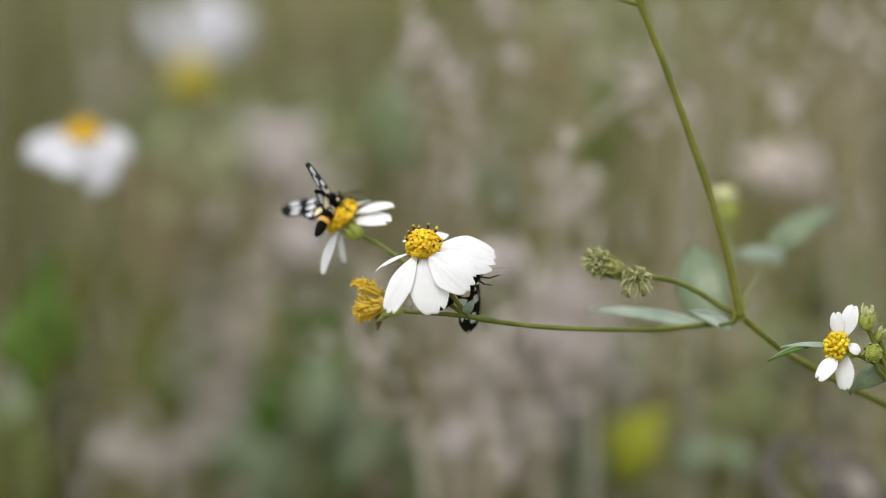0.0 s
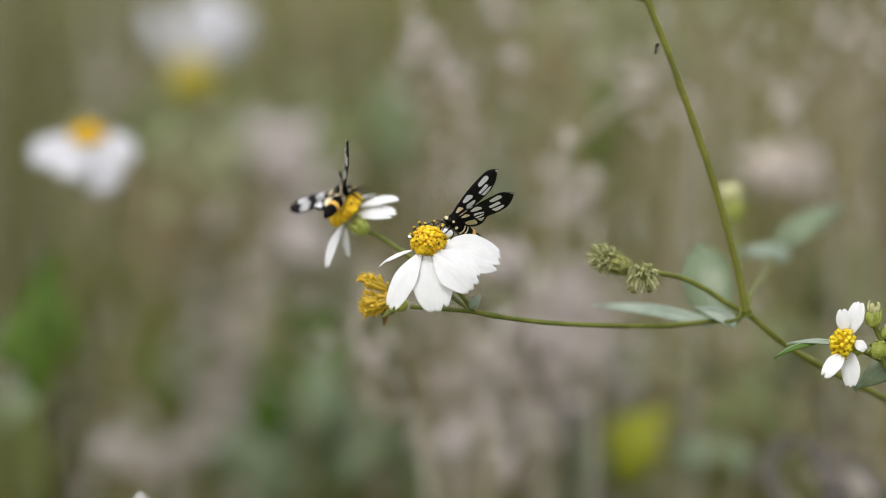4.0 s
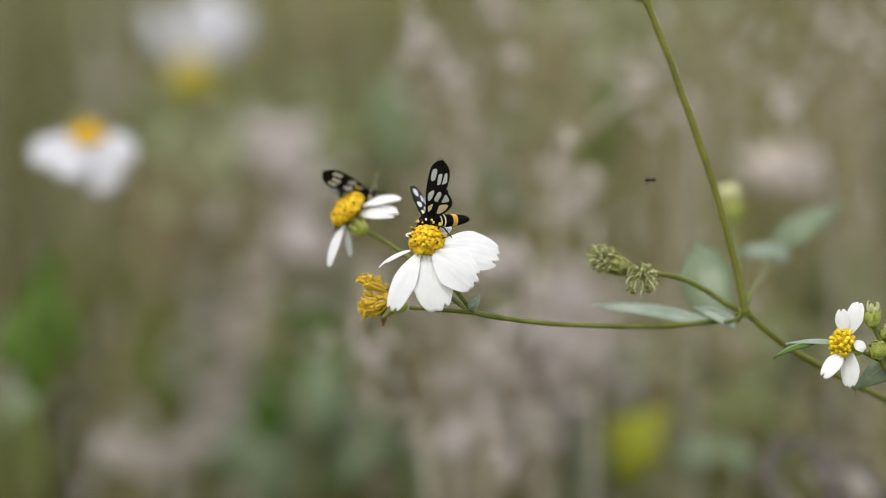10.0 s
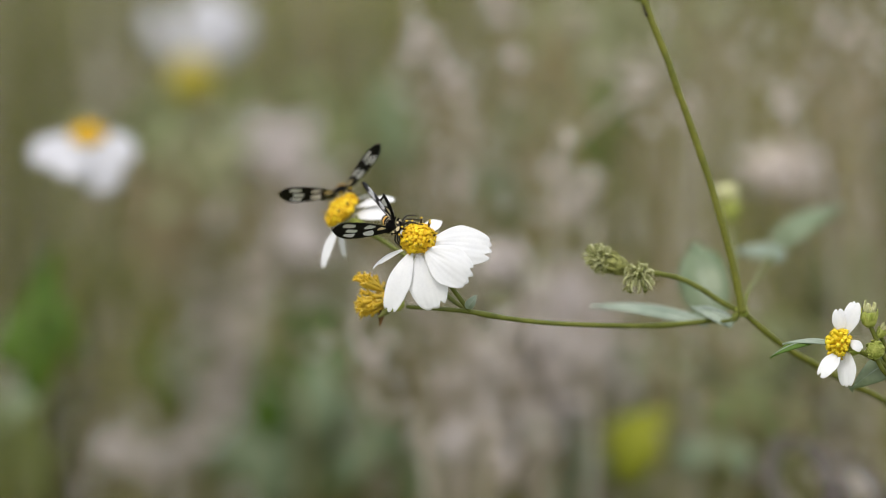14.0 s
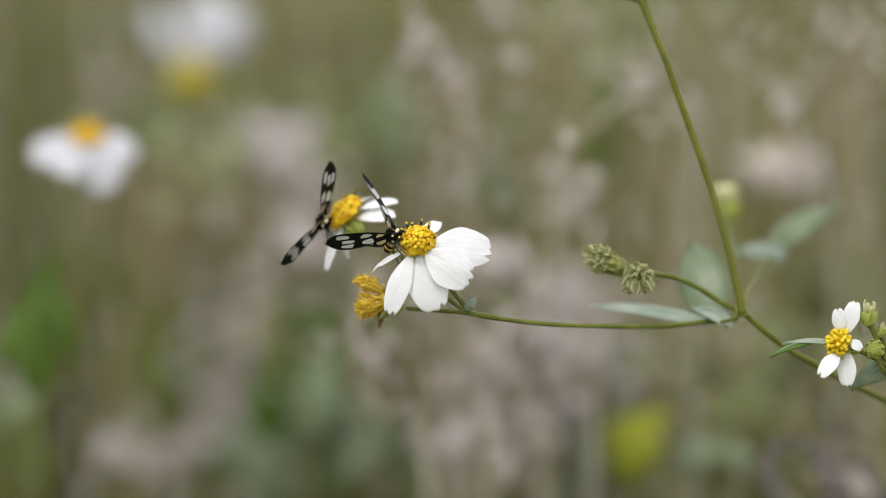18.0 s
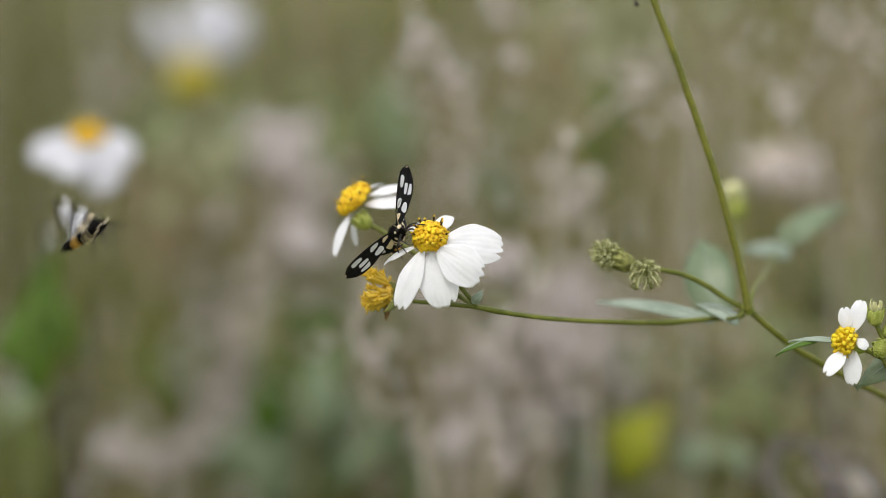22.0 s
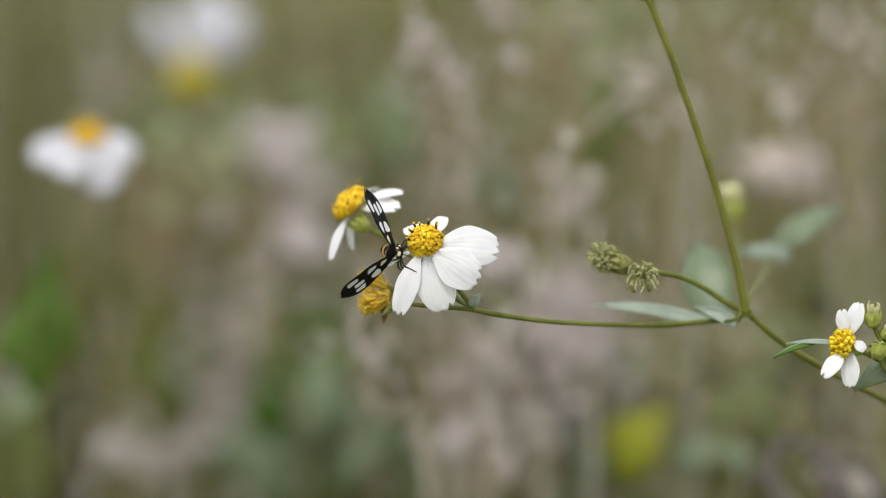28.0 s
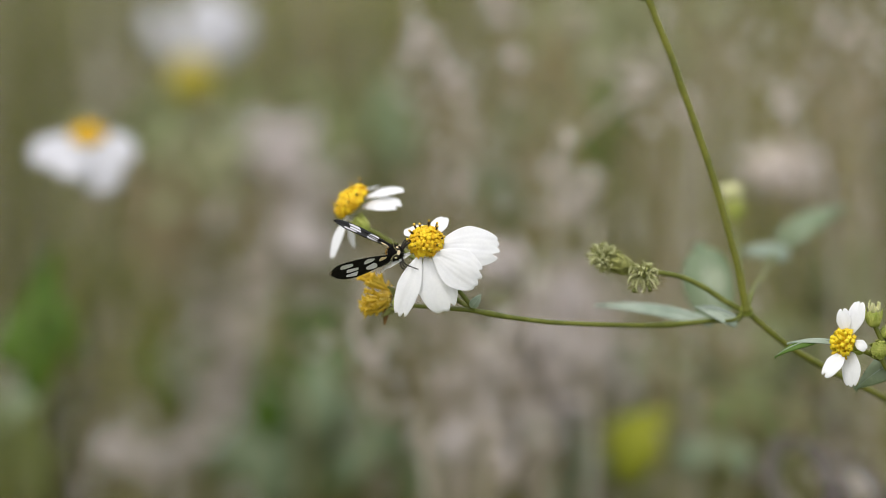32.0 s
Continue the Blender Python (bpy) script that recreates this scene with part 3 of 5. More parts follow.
def wing_sheet(bm, edge, length, side, thick=0.9, n=20, across=6, lift=0.0):
    """A thin wing that lies along y (side: 1 left, -1 right), its trailing edge towards -x."""
    tops, lows = [], []
    for i in range(n + 1):
        u = i / n
        lead, trail = edge(u)
        row, low = [], []
        for j in range(across + 1):
            v = j / across
            x = (lead + (trail - lead) * v) * length
            h = lift * length * (4 * u * (1 - u)) + 0.02 * length * math.sin(v * math.pi)
            row.append(bm.verts.new(Vector((x, side * u * length, h)) * U))
            low.append(bm.verts.new(Vector((x, side * u * length, h - thick)) * U))
        tops.append(row)
        lows.append(low)
    for i in range(n):
        for j in range(across):
            bm.faces.new((tops[i][j], tops[i][j + 1], tops[i + 1][j + 1], tops[i + 1][j]))
            bm.faces.new((lows[i][j], lows[i + 1][j], lows[i + 1][j + 1], lows[i][j + 1]))
        for j in (0, across):
            bm.faces.new((tops[i][j], tops[i + 1][j], lows[i + 1][j], lows[i][j]))
    for i in (0, n):
        for j in range(across):
            bm.faces.new((tops[i][j], lows[i][j], lows[i][j + 1], tops[i][j + 1]))
    return smooth(bm)


def wing_spot(edge, length, side, u0, u1, v0, v1, tilt, seed, proud=0.5, thick=0.9, lift=0.0):
    """A clear window in a wing: a rounded patch that fills the wing's thickness and stands a little proud."""
    bm = bmesh.new()
    n = 24
    top, low = [], []
    for k in range(n):
        a = k * math.tau / n
        ca, sa = math.cos(a), math.sin(a)
        r = (abs(ca) ** 4.5 + abs(sa) ** 4.5) ** (-1 / 4.5)
        skew = 1 + 0.36 * math.sin(seed * 2.1 + 0.6) * ca * r
        u = (u0 + u1) / 2 + (u1 - u0) / 2 * ca * r
        v = (v0 + v1) / 2 + (v1 - v0) / 2 * sa * r * skew
        u += tilt * (v - (v0 + v1) / 2)
        u += 0.006 * math.sin(seed + 3 * a)
        lead, trail = edge(u)
        x = (lead + (trail - lead) * v) * length
        h = lift * length * (4 * u * (1 - u)) + 0.02 * length * math.sin(max(0, min(1, v)) * math.pi)
        top.append(Vector((x, side * u * length, h + proud)) * U)
        low.append(Vector((x, side * u * length, h - thick - proud)) * U)
    tv, lv = [bm.verts.new(p) for p in top], [bm.verts.new(p) for p in low]
    tc, lc = bm.verts.new(sum(top, Vector()) / n), bm.verts.new(sum(low, Vector()) / n)
    for k in range(n):
        j = (k + 1) % n
        bm.faces.new((tv[k], tv[j], tc))
        bm.faces.new((lv[j], lv[k], lc))
        bm.faces.new((tv[j], tv[k], lv[k], lv[j]))
    return bm


FORE_LENGTH, HIND_LENGTH = 116, 58
FORE_SPOTS = [(0.09, 0.20, 0.20, 0.56, 0.05), (0.285, 0.435, 0.13, 0.43, 0.12), (0.25, 0.41, 0.58, 0.90, -0.06),
              (0.62, 0.82, 0.14, 0.39, 0.10), (0.535, 0.725, 0.49, 0.66, 0.12), (0.55, 0.735, 0.74, 0.90, 0.14), (0.962, 0.990, 0.30, 0.70, 0.0)]
HIND_SPOTS = [(0.14, 0.46, 0.22, 0.78, 0.0), (0.55, 0.82, 0.30, 0.75, 0.1)]


def moth(label):
    """A wasp moth; x forward, y to its left, z up, origin in the thorax."""
    m = thing("wasp_moth", SHEET, label, "moth", "moths on the flowers")
    bm = bmesh.new()
    egg_chain(bm, [(17, 0, 5, 5), (14, 1, 10, 10), (8, 1.5, 13.2, 13), (0, 1.5, 14.2, 14), (-8, 0.5, 12.8, 12.6), (-14, -0.5, 9, 9.5)])
    for k in range(320):
        rng = random.Random(k)
        a, x = rng.uniform(0, math.tau), rng.uniform(-12, 14)
        r = 13.4 * math.sqrt(max(0.05, 1 - (x / 19) ** 2))
        p = Vector((x, r * math.cos(a), 1.5 + r * math.sin(a))) * U
        d = Vector((-0.5 + rng.uniform(-0.3, 0.3), math.cos(a), math.sin(a))).normalized()
        tube(bm, [p, p + d * rng.uniform(3, 5.5) * U], 0.5 * U, 0.12 * U, 4, 0)
    part("thorax", bm, FUR, m, "furry black thorax")
    bm = bmesh.new()
    blob(bm, Vector((20.5, 0, 0)) * U, 5.5 * U, 7.5 * U, 6.5 * U, None, 0.1)
    head = part("head", bm, FUR, m)
    for s in (1, -1):
        bm = bmesh.new()
        blob(bm, Vector((21.5, 5.6 * s, 0.8)) * U, 3.0 * U, 2.6 * U, 3.4 * U)
        part("eye", bm, CHITIN, head, "glossy dark eye")
        bm = bmesh.new()
        tube(bm, [Vector(c) * U for c in ((24, 2.6 * s, 3), (38, 9 * s, 13), (54, 19 * s, 19), (66, 28 * s, 20))], 0.75 * U, 0.4 * U, 5, 5)
        part("antenna", bm, FEELER, head, "thin pale feeler")
    bm = bmesh.new()
    blob(bm, Vector((25.0, 0, 0.5)) * U, 1.8 * U, 4.6 * U, 3.2 * U, None, 0.2)
    part("face", bm, CREAM, head, "cream face")
    bm = bmesh.new()
    tube(bm, [Vector(c) * U for c in ((25, 0, -3), (30, 0, -9), (33, 0, -18))], 0.8 * U, 0.5 * U, 5, 4)
    part("tongue", bm, CHITIN, head)
    bm = bmesh.new()
    egg_chain(bm, [(-9, -0.5, 9, 9), (-18, -1, 11.4, 11.4), (-28, -1.5, 12, 12), (-46, -2, 10.9, 10.7), (-60, -2, 10.0, 9.8), (-73, -2, 8.2, 7.8), (-81, -2, 5.4, 5), (-85, -2, 2, 2)])
    abdomen = part("abdomen", bm, FUR, m, "black abdomen with orange bands")
    for x0, x1, r0, r1, hue in ((-17, -19.5, 11.9, 12.1, CREAM), (-25, -27.5, 12.5, 12.5, CREAM), (-44, -54, 11.3, 10.7, ORANGE)):
        bm = bmesh.new()
        egg_chain(bm, [(x0 + 0.5, -1.6, r0 - 1.5, r0 - 1.5), (x0, -1.6, r0, r0), ((x0 + x1) / 2, -1.8, (r0 + r1) / 2 + 0.3, (r0 + r1) / 2 + 0.3), (x1, -2, r1, r1), (x1 - 0.5, -2, r1 - 1.5, r1 - 1.5)])
        part("band", bm, hue, abdomen, "orange-yellow ring")
    for c, r in (((13, 8.6, 2), 2.8), ((13, -8.6, 2), 2.8), ((2, 12.4, -4), 3.6), ((2, -12.4, -4), 3.6)):
        bm = bmesh.new()
        blob(bm, Vector(c) * U, r * U, 2.6 * U, r * 0.9 * U, None, 0.25, 10, 7)
        part("shoulder_spot", bm, CREAM, m, "cream-yellow tuft")
    for s in (1, -1):
        for k, (x, reach, ahead) in enumerate(((13, 25, 22), (6, 31, 6), (-2, 36, -18))):
            bm = bmesh.new()
            tube(bm, [Vector(c) * U for c in ((x, 6 * s, -8), (x + ahead * 0.4, (7 + reach * 0.45) * s, -14), (x + ahead * 0.75, (7 + reach * 0.60) * s, -26), (x + ahead, (7 + reach * 0.72) * s, -36))], 1.8 * U, 0.9 * U, 6, 5)
            part("leg", bm, CHITIN, m)
    wings = {}
    for s in (1, -1):
        bm = bmesh.new()
        fw = part("forewing", wing_sheet(bm, fore_edge, FORE_LENGTH, s), WING, m, "black wing with clear white windows")
        for i, (u0, u1, v0, v1, tilt) in enumerate(FORE_SPOTS):
            part("wing_window", wing_spot(fore_edge, FORE_LENGTH, s, u0, u1, v0, v1, tilt, i), CREAM if i in (0, 6) else SPOT, fw)
        bm = bmesh.new()
        hw = part("hindwing", wing_sheet(bm, hind_edge, HIND_LENGTH, s), WING, m, "small black wing with clear windows")
        for i, (u0, u1, v0, v1, tilt) in enumerate(HIND_SPOTS):
            part("wing_window", wing_spot(hind_edge, HIND_LENGTH, s, u0, u1, v0, v1, tilt, i + 7), CREAM if i == 0 else SPOT, hw)
        wings[s] = (fw, hw)
    return m, wings


moth_a, wings_a = moth("black wasp moth with windowed wings on a side flower")
moth_b, wings_b = moth("black wasp moth with windowed wings feeding on the front flower")


# ---- white butterfly ----
def fly_fore(u):
    lead = 0.06 + 0.16 * math.sin(math.pi * 0.5 * u) - 0.20 * max(0, (u - 0.66) / 0.34) ** 2.2
    trail = lead - (0.14 + 0.50 * math.sin(math.pi * 0.5 * min(1, u * 2.0))) * (1 - 0.93 * max(0, (u - 0.50) / 0.50) ** 1.7)
    return lead, trail


def fly_hind(u):
    lead = 0.16 + 0.20 * math.sin(math.pi * u) - 0.42 * u ** 3
    trail = -(0.30 + 0.66 * math.sin(math.pi * min(1, 0.12 + u * 0.70)) ** 0.8) * math.sqrt(max(0.0, 1 - u ** 4)) - 0.05
    return lead, min(trail, lead - 0.02)


FLY_FORE, FLY_HIND = 205, 132


def butterfly():
    m = thing("white_butterfly", SHEET, "white butterfly with grey wing tips and dark spots, in flight", "butterfly")
    bm = bmesh.new()
    egg_chain(bm, [(22, 1, 4, 4), (16, 1, 8, 8), (4, 1, 10, 10), (-10, 0, 8, 8.5), (-24, -1, 6.5, 6.5), (-48, -2, 6.5, 6), (-68, -3, 4.5, 4), (-77, -3, 1.5, 1.5)])
    part("body", bm, FLY_BODY, m, "furry grey body")
    bm = bmesh.new()
    blob(bm, Vector((26, 0, 1)) * U, 6 * U, 6.5 * U, 6 * U, None, 0.1)
    head = part("head", bm, FLY_BODY, m)
    for s in (1, -1):
        bm = bmesh.new()
        blob(bm, Vector((28, 5 * s, 2)) * U, 3 * U, 2.5 * U, 3 * U)
        part("eye", bm, CHITIN, head)
        bm = bmesh.new()
        tube(bm, [Vector(c) * U for c in ((30, 3 * s, 4), (56, 12 * s, 16), (80, 22 * s, 26))], 0.6 * U, 0.5 * U, 5, 5)
        blob(bm, Vector((82, 23 * s, 27)) * U, 3.4 * U, 1.6 * U, 1.6 * U)
        part("antenna", bm, FLY_BODY, head)
        for k, x in enumerate((12, 4, -4)):
            bm = bmesh.new()
            tube(bm, [Vector(c) * U for c in ((x, 4 * s, -6), (x + 6 - 8 * k, 12 * s, -16), (x + 4 - 14 * k, 10 * s, -30))], 1.2 * U, 0.7 * U, 5, 3)
            part("leg", bm, FLY_BODY, m)
    wings = {}
    for s in (1, -1):
        bm = bmesh.new()
        fw = part("forewing", wing_sheet(bm, fly_fore, FLY_FORE, s, 0.9, 26, 10), FLY_WHITE, m, "white forewing with a grey tip")
        part("wing_tip", wing_spot(fly_fore, FLY_FORE, s, 0.83, 0.985, 0.03, 0.90, -0.06, 1), FLY_GREY, fw, "grey wing tip")
        for i, (u0, u1, v0, v1) in enumerate(((0.56, 0.62, 0.42, 0.53), (0.51, 0.57, 0.77, 0.87))):
            part("wing_dot", wing_spot(fly_fore, FLY_FORE, s, u0, u1, v0, v1, 0, i), FLY_GREY, fw, "dark dot")
        part("wing_base_shade", wing_spot(fly_fore, FLY_FORE, s, 0.02, 0.12, 0.15, 0.85, 0, 5), FLY_BODY, fw, "dusky grey wing base")
        bm = bmesh.new()
        hw = part("hindwing", wing_sheet(bm, fly_hind, FLY_HIND, s, 0.9, 22, 10), FLY_WHITE, m)
        wings[s] = (fw, hw)
    return m, wings


fly, wings_fly = butterfly()


# ---- small gnat on the stem ----
def gnat():
    m = thing("gnat", SHEET, "tiny dark brown gnat about the green stem", "gnat")
    for name, x, l, w in (("abdomen", -7, 5, 3.2), ("thorax", 0, 4, 1.8), ("head", 6, 3, 2.4)):
        bm = bmesh.new()
        blob(bm, Vector((x, 0, 4)) * U, l * U, w * U, w * U, None, 0.1, 10, 7)
        part(name, bm, CHITIN, m)
    for s in (1, -1):
        for x, a in ((3, 5), (0, 0), (-3, -5)):
            bm = bmesh.new()
            tube(bm, [Vector(c) * U for c in ((x, s, 3.5), (x + a * 0.5, 4 * s, 6), (x + a, 8 * s, 0))], 0.7 * U, 0.5 * U, 5, 3)
            part("leg", bm, CHITIN, m)
        bm = bmesh.new()
        tube(bm, [Vector(c) * U for c in ((8, s, 5), (11, 3 * s, 8), (15, 4 * s, 6))], 0.5 * U, 0.4 * U, 5, 3)
        part("antenna", bm, CHITIN, m)
    return m


gnat_a = gnat()


# ---- the meadow behind ----
def far(x, y, d):
    """The place in the world that lies d metres before the eye behind (x, y) of the sheet."""
    return SHEET @ P(x, y, (FOCUS - d) / U)


def strands(name, label, category, mat, roots, seed, tall, thick, lean, curl, leafy=0.0):
    """Countless three-edged blades or stalks that taper, lean and bend, as one sheet of growth."""
    rng = np.random.default_rng(seed)
    n, seg = len(roots), 5
    h = rng.uniform(tall[0], tall[1], n)
    a = rng.uniform(0, math.tau, n)
    ln = rng.normal(0, lean, n)
    cv = rng.normal(0, curl, n)
    r = rng.uniform(thick[0], thick[1], n)
    dx, dy = np.cos(a), np.sin(a)
    verts = np.zeros((n, seg, 3, 3))
    for i in range(seg):
        t = i / (seg - 1)
        out = h * (ln * t + cv * t * t)
        cx, cy, cz = roots[:, 0] + dx * out, roots[:, 1] + dy * out, roots[:, 2] - 0.03 + h * t * (1 - 0.25 * np.abs(cv) * t)
        rr = r * (1 - 0.8 * t ** 1.5) * (1 + leafy * math.sin(math.pi * t))
        for k in range(3):
            b = a + k * math.tau / 3 + 0.5
            flat = 1.0 if k else 0.45
            verts[:, i, k] = np.stack([cx + np.cos(b) * rr * flat, cy + np.sin(b) * rr * flat, cz], 1)
    faces = []
    for s in range(n):
        o = s * seg * 3
        for i in range(seg - 1):
            for k in range(3):
                j = (k + 1) % 3
                faces.append((o + i * 3 + k, o + i * 3 + j, o + i * 3 + 3 + j, o + i * 3 + 3 + k))
        faces.append((o + (seg - 1) * 3, o + (seg - 1) * 3 + 1, o + (seg - 1) * 3 + 2))
    me = bpy.data.meshes.new(name)
    me.from_pydata(verts.reshape(-1, 3).tolist(), [], faces)
    me.materials.append(mat)
    return tagged(new(name, me), label, category, kind="stuff")


def roots(n, y0, y1, seed, spread=0.42, clump=0.0):
    """Places on the ground, denser near by."""
    rng = np.random.default_rng(seed)
    y = y0 + (y1 - y0) * rng.uniform(0, 1, n) ** 1.5
    x = rng.uniform(-1, 1, n) * (0.35 + spread * y)
    if clump:
        keep = np.array([noise.noise(Vector((px * clump, py * clump, seed))) for px, py in zip(x, y)]) > -0.05
        x, y = x[keep], y[keep]
    return np.stack([x, y, np.full(len(x), -0.01)], 1)


strands("dry_grass", "tall dry straw-coloured meadow grass", "grass", STRAW, roots(4200, 1.05, 6.5, 1), 1, (0.35, 0.86), (0.0010, 0.0026), 0.10, 0.16)
strands("green_grass", "tall green meadow grass blades", "grass", BLADE, roots(5200, 1.0, 6.0, 2, clump=1.6), 2, (0.30, 0.80), (0.0014, 0.0042), 0.14, 0.25, 0.8)
strands("dry_stems", "dry mauve-grey flower stems", "grass", MAUVE, roots(1500, 0.98, 3.5, 3, 0.34, 2.0), 3, (0.45, 0.92), (0.0008, 0.0020), 0.16, 0.12)
strands("dark_stems", "dark brown-green dead weed stalks", "grass", UMBER, roots(2200, 1.3, 9.0, 12, 0.36, 2.4), 12, (0.45, 0.90), (0.0025, 0.0060), 0.14, 0.14)
strands("far_grass", "tall grass farther across the meadow", "grass", BLADE, roots(2600, 4.0, 14.0, 6, 0.5), 6, (0.35, 0.8), (0.004, 0.010), 0.14, 0.25, 0.8)


def round_about(n, seed):
    """Places on the ground all round, but for the gap in which the viewer stands."""
    rng = np.random.default_rng(seed)
    a, r = rng.uniform(0, math.tau, n), 0.7 + 6.5 * rng.uniform(0, 1, n) ** 0.8
    x, y = r * np.sin(a), r * np.cos(a)
    keep = (y < 0.2) | (np.abs(x) > 0.30 + 0.40 * y)
    return np.stack([x[keep], y[keep], np.full(keep.sum(), -0.01)], 1)


strands("meadow_grass", "dry and green meadow grass all round", "grass", BLADE, round_about(9000, 7), 7, (0.25, 0.7), (0.002, 0.005), 0.14, 0.25, 0.8)
strands("meadow_straw", "dry straw stalks all round", "grass", STRAW, round_about(5000, 8), 8, (0.3, 0.8), (0.001, 0.0026), 0.12, 0.16)
strands("low_growth", "low green undergrowth", "grass", HERB, roots(5000, 0.25, 7.0, 4, 0.5), 4, (0.10, 0.40), (0.002, 0.006), 0.3, 0.4, 1.0)


TUFTS = {}


def tuft_mesh(mat, dense, k):
    """A loose tuft of fine dry hairs and husks, one metre in radius."""
    key = (mat.name, dense, k)
    if key not in TUFTS:
        rng = random.Random(k + 77)
        bm = bmesh.new()
        if dense:
            blob(bm, Vector((0, 0, 0)), 0.5, 0.5, 0.45, None, 0.4, 12, 8)
        for i in range(80 if dense else 40):
            d = Vector((rng.gauss(0, 1), rng.gauss(0, 1), rng.gauss(0.3, 1))).normalized()
            l = rng.uniform(0.5, 1.0)
            q = d.orthogonal().normalized() * 0.10
            tube(bm, [d * l * 0.1, d * l * 0.6 + q, d * l], 0.05, 0.12, 4, 1)
        TUFTS[key] = mesh_of("seed_head", bm, mat)
    return TUFTS[key]


def seed_head(parent, at, size, mat, seed, dense=False):
    ob = new("seed_head", tuft_mesh(mat, dense, seed % 5))
    ob.parent = parent
    ob.matrix_basis = Matrix.Translation(at) @ pose(0, 0, 0, seed * 37 % 360, seed * 91 % 360, seed * 53 % 360) @ Matrix.Scale(size, 4)
    return tagged(ob, kind="stuff")


def dry_weed(x, y, d, heads, mat, seed, label="dry weed stalk with fluffy pale mauve seed heads"):
    """A dead stalk with tufts: heads are (x, y, size in squares) of the sheet at the depth d."""
    rng = random.Random(seed)
    top = far(x, y, d)
    foot = Vector((top.x + rng.uniform(-0.20, 0.50), top.y + rng.uniform(-0.02, 0.12), -0.02))
    m = thing("dry_weed", Matrix.Translation(foot), label, "weed", "dry weeds")
    bm = bmesh.new()
    bend = Vector((rng.uniform(-0.02, 0.02), rng.uniform(-0.02, 0.02), 0))
    tube(bm, [Vector((0, 0, 0)), (top - foot) * 0.5 + bend * 2, top - foot], 0.0005, 0.0002, 5, 4)
    part("stalk", bm, STEM if seed % 2 else STRAW, m)
    for i, (hx, hy, s) in enumerate(heads):
        c = far(hx, hy, d + rng.uniform(-0.03, 0.03)) - foot
        bm = bmesh.new()
        join = (top - foot) * min(0.97, max(0.3, (c.z - 0.012) / (top - foot).z))
        tube(bm, [join, join * 0.4 + c * 0.6 + Vector((0, 0, -0.002)), c], 0.0002, 0.00015, 4, 3)
        part("twig", bm, STRAW, m)
        seed_head(m, c, s * U * d / FOCUS, mat, seed * 31 + i, s > 44)
    return m


WEEDS = [
    (1165, 180, 0.76, [(1128, 160, 14), (1200, 200, 16), (1150, 225, 14), (1222, 170, 14), (1180, 128, 13), (1120, 200, 12)], LILAC),
    (745, 80, 0.76, [(742, 58, 26), (800, 140, 26), (732, 92, 24), (782, 108, 20), (814, 170, 16)], LILAC),
    (885, 20, 0.86, [(880, 10, 26), (900, 30, 22), (880, -14, 30)], LILAC),
    (1030, 310, 0.80, [(1042, 330, 30), (985, 302, 28), (1018, 352, 18), (955, 376, 14), (822, 332, 18)], LILAC),
    (896, 468, 0.78, [(896, 466, 46), (888, 470, 46), (904, 460, 40)], LILAC),
    (950, 640, 0.92, [(960, 600, 43), (990, 680, 43), (940, 560, 40), (1000, 640, 43), (1010, 570, 40), (1000, 740, 43), (960, 700, 40)], LILAC),
    (230, 800, 0.93, [(220, 800, 34), (262, 826, 34), (200, 780, 26)], LILAC),
    (640, 620, 0.73, [(628, 604, 15), (648, 622, 17), (672, 645, 14), (704, 676, 10)], LILAC),
    (1385, 185, 0.72, [(1384, 182, 20), (1396, 198, 14)], LILAC),
    (830, 720, 0.86, [(815, 770, 36), (800, 790, 36), (900, 830, 40), (880, 740, 26), (800, 660, 24)], LILAC),
    (460, 480, 1.05, [(490, 440, 34), (455, 560, 34), (430, 610, 32)], LILAC),
    (350, 720, 1.0, [(360, 710, 30), (310, 790, 34)], LILAC),
    (1050, 640, 0.95, [(1050, 620, 40), (1090, 690, 36), (1020, 560, 36), (1070, 560, 30)], LILAC),
    (1540, 140, 1.05, [(1530, 180, 34), (1500, 230, 34), (1490, 150, 24)], MAUVE),
    (960, 120, 0.9, [(950, 130, 26), (930, 160, 22), (1000, 60, 20)], STRAW),
    (1510, 860, 0.76, [(1510, 855, 30), (1530, 866, 28), (1490, 872, 22), (1440, 840, 12)], LILAC),
    (1400, 290, 0.84, [(1352, 296, 30), (1392, 288, 38), (1436, 300, 34), (1376, 320, 26), (1420, 330, 26)], LILAC),
    (1330, 160, 1.1, [(1430, 120, 30), (1450, 60, 24)], STRAW),
    (560, 440, 0.9, [(545, 440, 40), (530, 410, 44)], LILAC),
    (800, 200, 0.82, [(780, 200, 18), (830, 150, 14), (860, 250, 14)], MAUVE),
    (1090, 480, 0.86, [(1310, 600, 26), (1030, 480, 20)], MAUVE),
    (540, 700, 0.96, [(500, 690, 40), (540, 650, 40), (480, 620, 46)], LILAC),
]
for i, (x, y, d, heads, mat) in enumerate(WEEDS):
    dry_weed(x, y, d, heads, mat, 40 + i)
wild = random.Random(9)
